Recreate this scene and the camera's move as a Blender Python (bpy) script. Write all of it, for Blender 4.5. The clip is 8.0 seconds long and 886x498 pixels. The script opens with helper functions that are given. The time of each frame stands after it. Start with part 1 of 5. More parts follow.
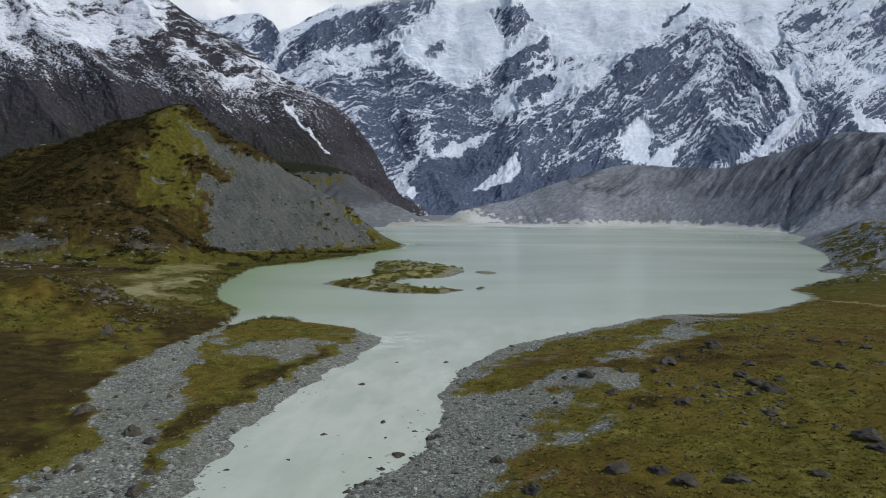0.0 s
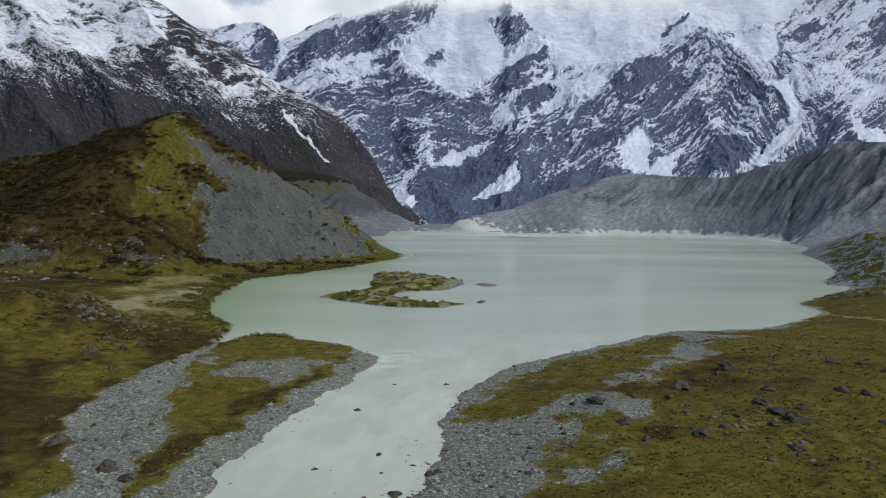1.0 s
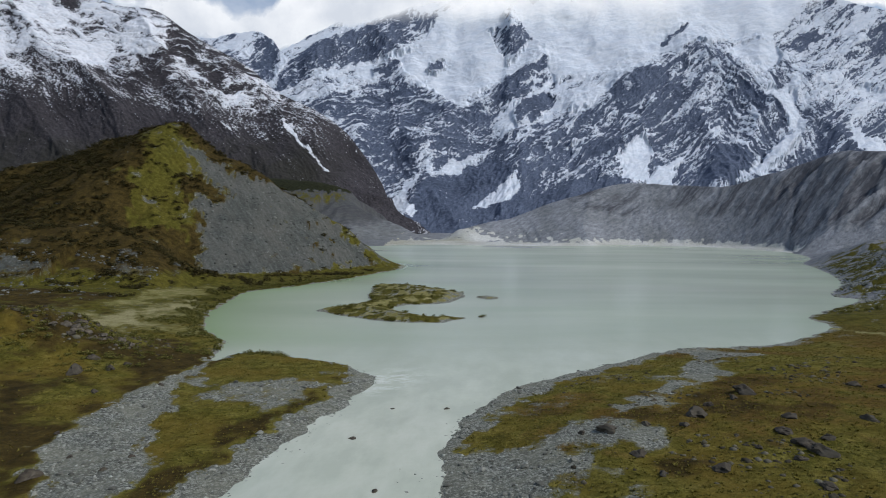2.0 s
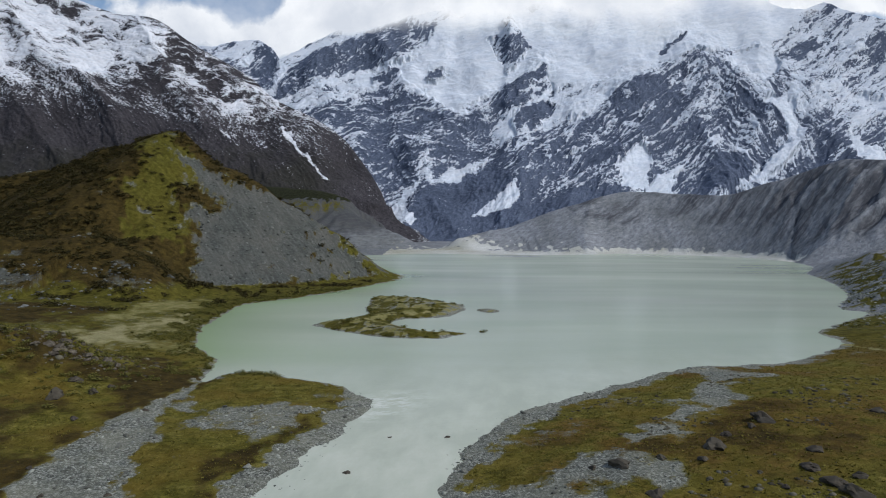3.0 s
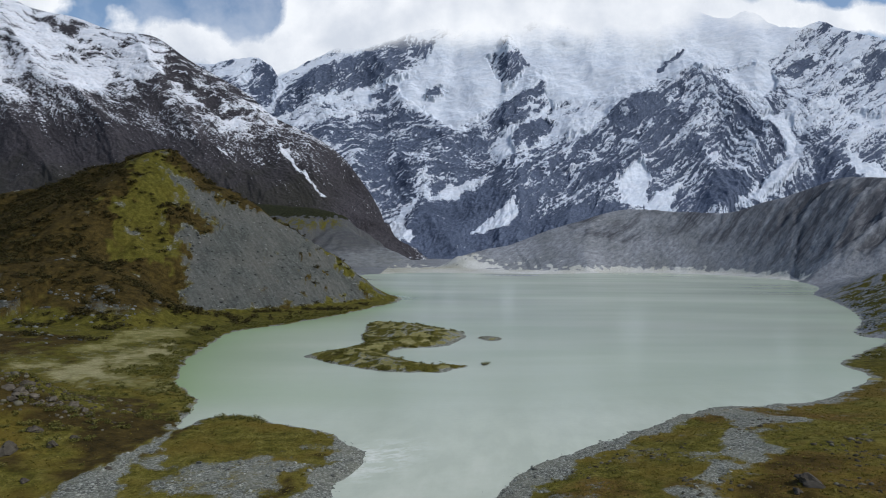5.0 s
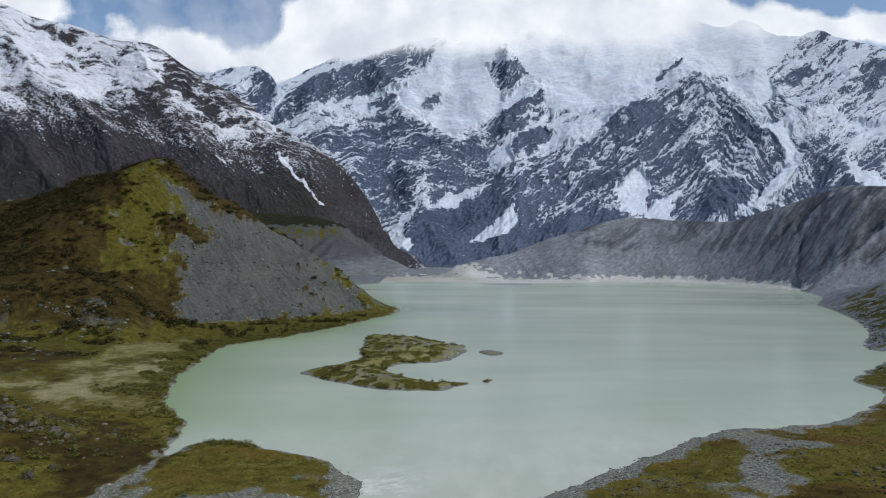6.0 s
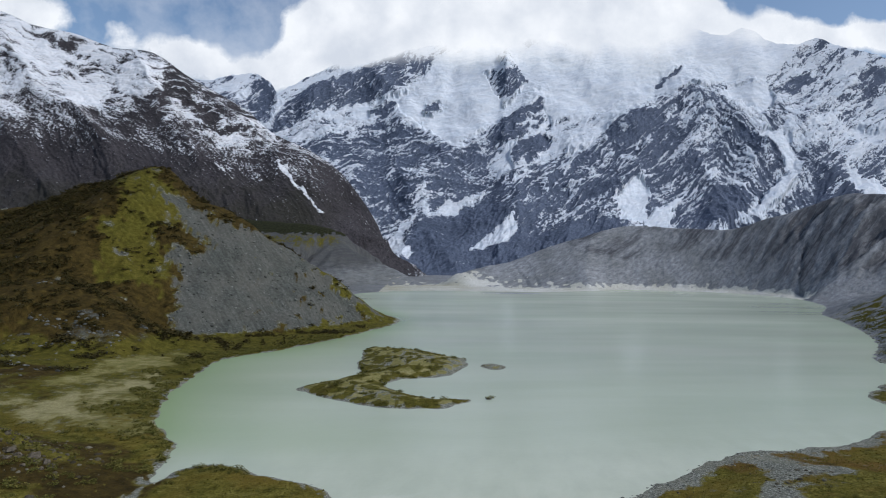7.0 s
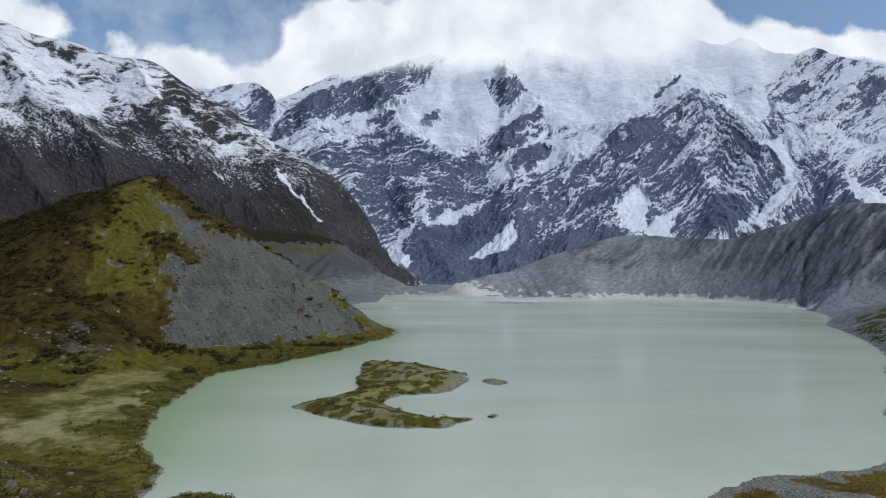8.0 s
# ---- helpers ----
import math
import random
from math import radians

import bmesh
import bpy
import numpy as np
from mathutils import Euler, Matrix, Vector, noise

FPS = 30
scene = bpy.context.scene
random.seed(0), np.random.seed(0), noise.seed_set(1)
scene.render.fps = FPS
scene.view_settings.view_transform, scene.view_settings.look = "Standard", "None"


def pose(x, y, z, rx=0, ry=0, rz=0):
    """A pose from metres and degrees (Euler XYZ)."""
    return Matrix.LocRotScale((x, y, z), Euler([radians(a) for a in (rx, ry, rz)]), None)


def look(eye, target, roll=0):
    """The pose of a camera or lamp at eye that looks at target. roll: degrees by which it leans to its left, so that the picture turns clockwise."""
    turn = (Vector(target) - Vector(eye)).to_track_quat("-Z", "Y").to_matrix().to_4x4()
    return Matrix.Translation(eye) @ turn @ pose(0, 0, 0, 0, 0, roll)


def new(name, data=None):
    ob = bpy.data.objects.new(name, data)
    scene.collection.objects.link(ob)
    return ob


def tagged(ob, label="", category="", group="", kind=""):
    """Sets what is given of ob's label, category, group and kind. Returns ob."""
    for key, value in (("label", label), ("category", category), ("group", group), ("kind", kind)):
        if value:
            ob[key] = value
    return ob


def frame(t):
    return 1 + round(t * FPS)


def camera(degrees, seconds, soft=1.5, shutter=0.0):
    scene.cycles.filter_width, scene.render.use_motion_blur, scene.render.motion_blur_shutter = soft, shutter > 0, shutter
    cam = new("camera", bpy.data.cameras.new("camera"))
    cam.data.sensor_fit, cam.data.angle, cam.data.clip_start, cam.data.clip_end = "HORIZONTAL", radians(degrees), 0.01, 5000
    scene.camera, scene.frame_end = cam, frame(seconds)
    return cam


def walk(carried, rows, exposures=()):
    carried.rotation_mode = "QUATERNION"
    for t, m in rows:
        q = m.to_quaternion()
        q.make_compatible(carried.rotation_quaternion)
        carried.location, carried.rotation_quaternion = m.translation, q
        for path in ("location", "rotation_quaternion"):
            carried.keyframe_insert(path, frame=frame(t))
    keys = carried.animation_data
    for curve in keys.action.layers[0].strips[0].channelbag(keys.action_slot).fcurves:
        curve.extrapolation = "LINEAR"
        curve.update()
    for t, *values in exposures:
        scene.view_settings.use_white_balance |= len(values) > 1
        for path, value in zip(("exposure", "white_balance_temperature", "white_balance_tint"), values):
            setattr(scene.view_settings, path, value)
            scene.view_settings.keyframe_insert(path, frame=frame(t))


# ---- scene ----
# An alpine lake at its outlet: river, gravel banks, moraines, glaciated mountains.
cam = camera(69.8, 8.0, soft=1.0)
PATH = [
    (0, (0.138, 3.716, 40.504), (0.207, 5.709, 40.361), 0.8),
    (0.5, (0.138, 7.601, 41.157), (0.208, 9.595, 41.028), 0.9),
    (1, (0.148, 11.439, 41.918), (0.219, 13.434, 41.801), 0.9),
    (1.5, (0.241, 15.192, 42.542), (0.312, 17.188, 42.439), 0.9),
    (3, (0.248, 26.901, 45.441), (0.321, 28.899, 45.375), 0.9),
    (3.5, (0.15, 31.076, 46.438), (0.225, 33.074, 46.385), 0.9),
    (4, (0.214, 35.111, 47.373), (0.289, 37.109, 47.333), 0.9),
    (4.5, (0.194, 38.993, 48.24), (0.27, 40.991, 48.213), 0.9),
    (6, (-0.205, 50.964, 51.383), (-0.124, 52.963, 51.393), 0.9),
    (6.5, (-0.395, 55.022, 52.327), (-0.314, 57.021, 52.349), 0.9),
    (7, (-0.48, 58.978, 53.299), (-0.398, 60.976, 53.332), 0.9),
    (7.5, (-0.676, 62.907, 54.192), (-0.592, 64.904, 54.238), 0.9),
    (8, (-0.75, 67.059, 54.952), (-0.666, 69.056, 55.012), 0.9),
]
walk(cam, [(t, look(e, g, r)) for t, e, g, r in PATH], exposures=[(0.0, 0.05, 6250, 10), (8.0, 0.05, 6150, 10)])

# ---- sky and sun ----
SUN_ELEVATION, SUN_BEARING = radians(44), radians(110)
world = bpy.data.worlds.new("sky")
scene.world = world
world.use_nodes = True
wt = world.node_tree
sky = wt.nodes.new("ShaderNodeTexSky")
sky.sky_type, sky.sun_disc = "NISHITA", False
sky.sun_elevation, sky.sun_rotation = SUN_ELEVATION, SUN_BEARING
wt.nodes["Background"].inputs["Strength"].default_value = 0.11


def shade(tree, kind, **values):
    """A node of a material, with the inputs given by name."""
    node = tree.nodes.new(kind)
    for key, value in values.items():
        node.inputs[key.replace("_", " ")].default_value = value
    return node


# broken cloud over the whole sky
coords = wt.nodes.new("ShaderNodeTexCoord")
cloud_noise = shade(wt, "ShaderNodeTexNoise", Scale=2.6, Detail=7.0, Roughness=0.58)
cloud_ramp = wt.nodes.new("ShaderNodeValToRGB")
cloud_ramp.color_ramp.elements[0].position, cloud_ramp.color_ramp.elements[1].position = 0.50, 0.72
cloud_mix = wt.nodes.new("ShaderNodeMixRGB")
cloud_mix.inputs["Color2"].default_value = (7.2, 7.3, 7.6, 1)
wt.links.new(coords.outputs["Generated"], cloud_noise.inputs["Vector"])
wt.links.new(cloud_noise.outputs["Fac"], cloud_ramp.inputs["Fac"])
wt.links.new(cloud_ramp.outputs["Color"], cloud_mix.inputs["Fac"])
wt.links.new(sky.outputs["Color"], cloud_mix.inputs["Color1"])
wt.links.new(cloud_mix.outputs["Color"], wt.nodes["Background"].inputs["Color"])

sun_data = bpy.data.lights.new("sun", "SUN")
sun_data.energy, sun_data.angle, sun_data.color = 2.5, radians(2.0), (1.0, 0.95, 0.88)
sun = new("sun", sun_data)
sun_from = Vector((math.sin(SUN_BEARING) * math.cos(SUN_ELEVATION), math.cos(SUN_BEARING) * math.cos(SUN_ELEVATION), math.sin(SUN_ELEVATION)))
sun.matrix_world = look(sun_from * 300, (0, 0, 0))

# ---- noise ----
PERM = np.random.RandomState(7).permutation(256)
ANGLE = np.random.RandomState(8).rand(256) * 2 * math.pi
GX, GY = np.cos(ANGLE), np.sin(ANGLE)


def perlin(x, y, seed=0):
    xi, yi = np.floor(x).astype(np.int64), np.floor(y).astype(np.int64)
    fx, fy = x - xi, y - yi
    u, v = fx * fx * fx * (fx * (fx * 6 - 15) + 10), fy * fy * fy * (fy * (fy * 6 - 15) + 10)

    def corner(i, j):
        h = PERM[(PERM[(xi + i + seed * 31) & 255] + yi + j) & 255]
        return GX[h] * (fx - i) + GY[h] * (fy - j)

    a, b = corner(0, 0), corner(1, 0)
    c, d = corner(0, 1), corner(1, 1)
    return ((a + u * (b - a)) * (1 - v) + (c + u * (d - c)) * v) * 1.5


def fbm(x, y, size, octaves, seed=0, gain=0.5):
    total, amp = 0.0, 1.0
    for i in range(octaves):
        f = 2.03 ** i / size
        total = total + amp * perlin(x * f + 13.7 * i, y * f + 7.1 * i, seed + i)
        amp *= gain
    return total


def ridged(x, y, size, octaves, seed=0, gain=0.5):
    """Sharp crests with eroded flanks, about 0 to 1."""
    total, amp, weight, norm = 0.0, 1.0, 1.0, 0.0
    for i in range(octaves):
        f = 2.07 ** i / size
        n = (1 - np.abs(perlin(x * f + 5.3 * i, y * f + 9.9 * i, seed + i))) ** 2
        total = total + amp * weight * n
        weight = np.clip(n * 1.6, 0, 1)
        norm += amp
        amp *= gain
    return total / norm


def step(a, b, x):
    t = np.clip((x - a) / (b - a), 0, 1)
    return t * t * (3 - 2 * t)


def smooth_line(points, per=8, closed=False):
    """A Catmull-Rom curve through the points."""
    p = np.array(points, float)
    p = np.vstack([p[-1:], p, p[:2]]) if closed else np.vstack([2 * p[:1] - p[1:2], p, 2 * p[-1:] - p[-2:-1]])
    out = []
    for i in range(1, len(p) - 2):
        for t in np.linspace(0, 1, per, endpoint=False):
            a, b, c, d = p[i - 1], p[i], p[i + 1], p[i + 2]
            out.append(0.5 * (2 * b + (c - a) * t + (2 * a - 5 * b + 4 * c - d) * t * t + (3 * b - a - 3 * c + d) * t ** 3))
    if not closed:
        out.append(p[-2])
    return np.array(out)


def line_distance(x, y, line):
    """Distance to a polyline, and the nearest place along it, in points."""
    best, where = np.full(x.shape, 1e9), np.zeros(x.shape)
    for i in range(len(line) - 1):
        (ax, ay), (bx, by) = line[i][:2], line[i + 1][:2]
        dx, dy = bx - ax, by - ay
        t = np.clip(((x - ax) * dx + (y - ay) * dy) / (dx * dx + dy * dy + 1e-9), 0, 1)
        d = (x - ax - t * dx) ** 2 + (y - ay - t * dy) ** 2
        near = d < best
        best, where = np.where(near, d, best), np.where(near, i + t, where)
    return np.sqrt(best), where


def inside(x, y, poly):
    odd = np.zeros(x.shape, bool)
    n = len(poly)
    for i in range(n):
        (ax, ay), (bx, by) = poly[i], poly[(i + 1) % n]
        if ay != by:
            odd ^= ((ay > y) != (by > y)) & (x < (bx - ax) * (y - ay) / (by - ay) + ax)
    return odd


def signed(x, y, poly):
    """Distance to a closed outline, positive inside."""
    d, _ = line_distance(x, y, list(poly) + [poly[0]])
    return np.where(inside(x, y, poly), d, -d)


# ---- plan of the shores ----
WEST_SHORE = [(-36, -400), (-33, -60), (-32, 60), (-31.4, 88.6), (-31.7, 107), (-29, 122.6), (-23.2, 145.7), (-15.4, 171), (-11.7, 189), (-15.4, 199),
              (-26.5, 210.6), (-37.7, 217), (-49.7, 224), (-58, 220), (-61.5, 211), (-64, 214), (-65.5, 236), (-78, 257), (-88, 283), (-95.6, 317),
              (-98, 351), (-99.5, 392), (-82, 419), (-61, 461), (-35, 527), (-14, 606), (-40, 690), (-90, 780), (-110, 900), (-83, 1040)]
EAST_SHORE = [(-16, -400), (-14, -60), (-13, 60), (-10, 88), (-2, 100), (3, 115), (5, 136), (13, 161), (26, 182), (43, 196), (67, 217), (91, 235),
              (113, 240), (134, 247), (177, 283), (184, 311), (222, 348), (262, 386), (257, 405), (307, 470), (351, 540), (404, 647), (445, 740), (537, 876),
              (602, 1065), (557, 1221), (398, 1262), (214, 1140), (52, 1149), (-33, 1108)]
ISLAND = [(-49, 319), (-36, 305), (-23, 294), (-11, 287), (9, 287), (21, 301), (5, 303), (-7, 316), (-13, 329), (-5, 341), (16, 353), (27, 394),
          (17, 411), (1, 431), (-28, 440), (-29, 409), (-29, 378), (-26, 356), (-31, 346), (-39, 335)]
ISLET = [(33, 378), (38, 366), (44, 375), (40, 387)]
BAR_CENTRE, ROCK_CENTRE = (153.8, 1087.3), (27.4, 303.7)
WATER = np.vstack([smooth_line(WEST_SHORE, 5), smooth_line(EAST_SHORE, 5)[::-1]])
ISLAND_LINE = smooth_line(ISLAND, 4, True)
ISLET_LINE = smooth_line(ISLET, 4, True)

# crests of the moraines: x, y, height
HILL_CREST = smooth_line([(-367, 640, 92), (-342, 640, 95), (-316, 635, 101), (-287, 625, 111), (-258, 615, 117), (-231, 605, 124), (-213, 600, 126), (-181, 597, 102),
                          (-144, 597, 81), (-111, 598, 61), (-83, 600, 44), (-55, 603, 23), (-27, 606, 6), (-14, 608, 0)], 4)
HILL_BENCH = smooth_line([(-420, 430, 50), (-330, 425, 42), (-228, 424, 35), (-213, 438, 39), (-170, 420, 24), (-140, 428, 8)], 4)
WEST_MORAINE = smooth_line([(-450, 1500, 141), (-321, 1480, 132), (-193, 1450, 118), (-152, 1420, 81), (-90, 1400, 46), (-19, 1380, 15), (38, 1340, 1)], 4)
EAST_MORAINE = smooth_line([(1500, 700, 190), (1100, 1000, 170), (864, 1200, 187), (835, 1266, 193), (752, 1312, 162), (650, 1339, 127), (563, 1413, 129), (442, 1420, 134),
                            (314, 1400, 92), (192, 1380, 51), (94, 1330, 27)], 4)


def ridge_height(x, y, line, slope, floor=-60):
    d, w = line_distance(x, y, line)
    h = np.interp(w, np.arange(len(line)), line[:, 2])
    return np.maximum(h - slope * (np.sqrt(d * d + 144) - 12), floor), d


def soft_max(a, b, k):
    h = np.clip(0.5 + 0.5 * (a - b) / k, 0, 1)
    return b + (a - b) * h + k * h * (1 - h)


def ground_height(x, y):
    """Height of the ground, and what covers it."""
    wx, wy = x + 1.8 * fbm(x, y, 10, 4, 3), y + 1.8 * fbm(x, y, 10, 4, 9)
    shore = -signed(wx, wy, WATER)
    island, islet = signed(wx, wy, ISLAND_LINE), signed(wx, wy, ISLET_LINE)
    bx, by = BAR_CENTRE
    islet = np.maximum(islet, 16 * (1 - np.hypot((wx - bx) / 52, (wy - by) / 16)))
    islet = np.maximum(islet, 3 * (1 - np.hypot((wx - ROCK_CENTRE[0]) / 1.8, (wy - ROCK_CENTRE[1]) / 2.6)))
    land = np.maximum(np.maximum(shore, island), islet)
    d = np.maximum(land, 0)
    z = np.where(land > 0, 0.9 * (1 - np.exp(-d / 5)), np.maximum(land * 0.18, -3))
    # gentle rise away from the water
    east = step(-5, 15, x) * (shore > 0)
    rise = 0.125 * np.maximum(d - 8, 0)
    z = z + east * 16 * (1 - np.exp(-rise / 16)) * step(1500, 500, y)
    z = z + east * (x > 150) * step(325, 400, y) * step(1100, 700, y) * 42 * (1 - np.exp(-np.where(y > 410, 0.42, 0.2) * np.maximum(d - 2, 0) / 42)) * (1 + 0.25 * fbm(x, y, 45, 4, 33))
    west = (shore > 0) * step(5, -15, x)
    z = z + west * step(55, 130, -x) * step(250, 200, y) * 5.0
    z = z + west * 0.06 * np.maximum(-x - 110, 0) * step(700, 400, y)
    # knoll on the west bank
    z = z + 10 * np.exp(-((x + 118) / 24) ** 2 - ((y - 214) / 17) ** 2) * (1 + 0.25 * fbm(x, y, 10, 3, 40))
    # bar between channel and river
    z = z + np.maximum(island, 0) * 0.10 * (1 + 0.5 * fbm(x, y, 12, 2, 50)) * (island > 0)
    crest, hill_d = ridge_height(x + 5 * fbm(x, y, 40, 3, 21), y + 5 * fbm(x, y, 40, 3, 27), HILL_CREST, 0.61)
    bench, _ = ridge_height(x, y, HILL_BENCH, 0.45)
    wm, _ = ridge_height(x + 14 * fbm(x, y, 90, 4, 61), y, WEST_MORAINE, 0.50)
    flute = ridged(0.83 * y - 0.55 * x + 14 * fbm(x, y, 110, 3, 66), (0.83 * x + 0.55 * y) * 0.14, 42, 4, 63)
    em, em_d = ridge_height(x + 12 * fbm(x, y, 120, 4, 71), y, EAST_MORAINE, 0.54)
    small = ridged(0.83 * y - 0.55 * x, (0.83 * x + 0.55 * y) * 0.2, 20, 3, 67)
    em_rel = np.clip(em / (em + 0.56 * em_d + 1), 0, 1)
    ribbed = np.maximum(step(0.60, 0.82, em_rel), step(560, 690, x) * step(0.1, 0.4, em_rel)) * step(250, 400, x)
    em = em + ((12 + 10 * step(420, 680, x)) * (flute - 0.55) + 8 * (small - 0.5) + 4 * (ridged(0.83 * y - 0.55 * x, (0.83 * x + 0.55 * y) * 0.2, 10, 2, 69) - 0.5)) * step(5, 50, em) * step(0, 60, em_d) * (0.12 + 0.88 * ribbed)
    foot = 0.4 + 0.75 * np.maximum(d - 1.5, 0)
    foot = np.where(y > 1000, 0.4 + 0.85 * np.maximum(d - 10 - 60 * step(330, 60, x), 0), foot)
    crest, bench, wm, em = (np.minimum(k, foot) for k in (crest, bench, wm, em))
    z = np.where(land > 0, soft_max(z, soft_max(crest, bench, 10), 3), z)
    z = np.where(shore > 0, soft_max(z, wm, 6), z)
    z = np.where(shore > 0, soft_max(z, em, 8), z)
    # small relief
    rough = np.clip(d / 6, 0, 1)
    z = z + rough * (0.35 * fbm(x, y, 7, 4, 80) + 0.8 * fbm(x, y, 38, 3, 85)) * np.clip(d / 40, 0.3, 1)
    z = z + step(3, 25, z) * 1.6 * fbm(x, y, 16, 4, 90) * step(900, 500, y)
    return z, dict(shore=shore, island=island, islet=islet, land=land, hill_d=hill_d, crest=crest, wm=wm, em=em, ribbed=ribbed, flute=flute)


def sheet(name, xyz, rows, cols, attributes=(), keep=None):
    """A grid mesh from its vertices, row by row; keep: the quads that belong to it."""
    i = np.arange((rows - 1) * (cols - 1))
    a = (i // (cols - 1)) * cols + i % (cols - 1)
    quads = np.stack([a, a + 1, a + cols + 1, a + cols], 1).astype(np.int32)
    xyz, attributes = np.asarray(xyz, np.float32), {k: np.asarray(v, np.float32).ravel() for k, v in dict(attributes).items()}
    if keep is not None:
        used, flat = np.unique(quads[keep.ravel()], return_inverse=True)
        quads = flat.reshape(-1, 4).astype(np.int32)
        xyz, attributes = xyz[used], {k: v[used] for k, v in attributes.items()}
    mesh = bpy.data.meshes.new(name)
    mesh.vertices.add(len(xyz))
    mesh.vertices.foreach_set("co", xyz.ravel())
    mesh.loops.add(quads.size)
    mesh.loops.foreach_set("vertex_index", quads.ravel())
    mesh.polygons.add(len(quads))
    mesh.polygons.foreach_set("loop_start", np.arange(0, quads.size, 4, dtype=np.int32))
    mesh.polygons.foreach_set("use_smooth", np.ones(len(quads), bool))
    for key, values in attributes.items():
        mesh.attributes.new(key, "FLOAT", "POINT").data.foreach_set("value", values)
    mesh.update(calc_edges=True)
    return new(name, mesh)


# ---- materials ----
def material(name):
    m = bpy.data.materials.new(name)
    m.use_nodes = True
    return m, m.node_tree, m.node_tree.nodes["Principled BSDF"]


def link(tree, a, b):
    tree.links.new(a, b)


def noise_node(tree, size, detail=5.0, rough=0.55, stretch=None):
    c = tree.nodes.new("ShaderNodeTexCoord")
    n = shade(tree, "ShaderNodeTexNoise", Scale=1.0 / size, Detail=detail, Roughness=rough)
    source = c.outputs["Object"]
    if stretch:
        mp = tree.nodes.new("ShaderNodeMapping")
        mp.vector_type = "TEXTURE"
        mp.inputs["Scale"].default_value, mp.inputs["Rotation"].default_value = stretch[0], stretch[1]
        link(tree, source, mp.inputs["Vector"])
        source = mp.outputs["Vector"]
    link(tree, source, n.inputs["Vector"])
    return n.outputs["Fac"]


def cobbles(tree, size):
    """A random value for each pebble-sized cell, and the dark gaps between the cells."""
    c = tree.nodes.new("ShaderNodeTexCoord")
    cells, gaps = shade(tree, "ShaderNodeTexVoronoi", Scale=1.0 / size), shade(tree, "ShaderNodeTexVoronoi", Scale=1.0 / size)
    gaps.feature = "DISTANCE_TO_EDGE"
    split = tree.nodes.new("ShaderNodeSeparateColor")
    for n in (cells, gaps):
        link(tree, c.outputs["Object"], n.inputs["Vector"])
    link(tree, cells.outputs["Color"], split.inputs[0])
    return split.outputs[0], gaps.outputs["Distance"]


def ramp(tree, fac, *stops):
    r = tree.nodes.new("ShaderNodeValToRGB")
    e = r.color_ramp.elements
    while len(e) < len(stops):
        e.new(0.5)
    for el, (p, c) in zip(e, stops):
        el.position, el.color = p, (*c, 1) if isinstance(c, tuple) else (c, c, c, 1)
    link(tree, fac, r.inputs["Fac"])
    return r.outputs["Color"]


def mix(tree, fac, a, b, mode="MIX"):
    n = tree.nodes.new("ShaderNodeMixRGB")
    n.blend_type = mode
    for socket, value in zip(("Fac", "Color1", "Color2"), (fac, a, b)):
        if isinstance(value, (int, float)):
            n.inputs[socket].default_value = value if socket == "Fac" else (value, value, value, 1)
        elif isinstance(value, tuple):
            n.inputs[socket].default_value = (*value, 1)
        else:
            link(tree, value, n.inputs[socket])
    return n.outputs["Color"]


def maths(tree, op, a, b=0.0, clamp=False):
    n = tree.nodes.new("ShaderNodeMath")
    n.operation, n.use_clamp = op, clamp
    for i, value in enumerate((a, b)):
        if isinstance(value, (int, float)):
            n.inputs[i].default_value = value
        else:
            link(tree, value, n.inputs[i])
    return n.outputs[0]


def attribute(tree, name):
    n = tree.nodes.new("ShaderNodeAttribute")
    n.attribute_name = name
    return n.outputs["Fac"]


def bump(tree, bsdf, height, strength, distance):
    n = tree.nodes.new("ShaderNodeBump")
    n.inputs["Strength"].default_value, n.inputs["Distance"].default_value = strength, distance
    link(tree, height, n.inputs["Height"])
    link(tree, n.outputs["Normal"], bsdf.inputs["Normal"])


def blend_edge(tree, value, noise_value, amount, a, b):
    """A mask that is broken up by noise at its edge."""
    s = maths(tree, "ADD", value, maths(tree, "MULTIPLY", maths(tree, "SUBTRACT", noise_value, 0.5), amount))
    return ramp(tree, s, (a, 0.0), (b, 1.0))


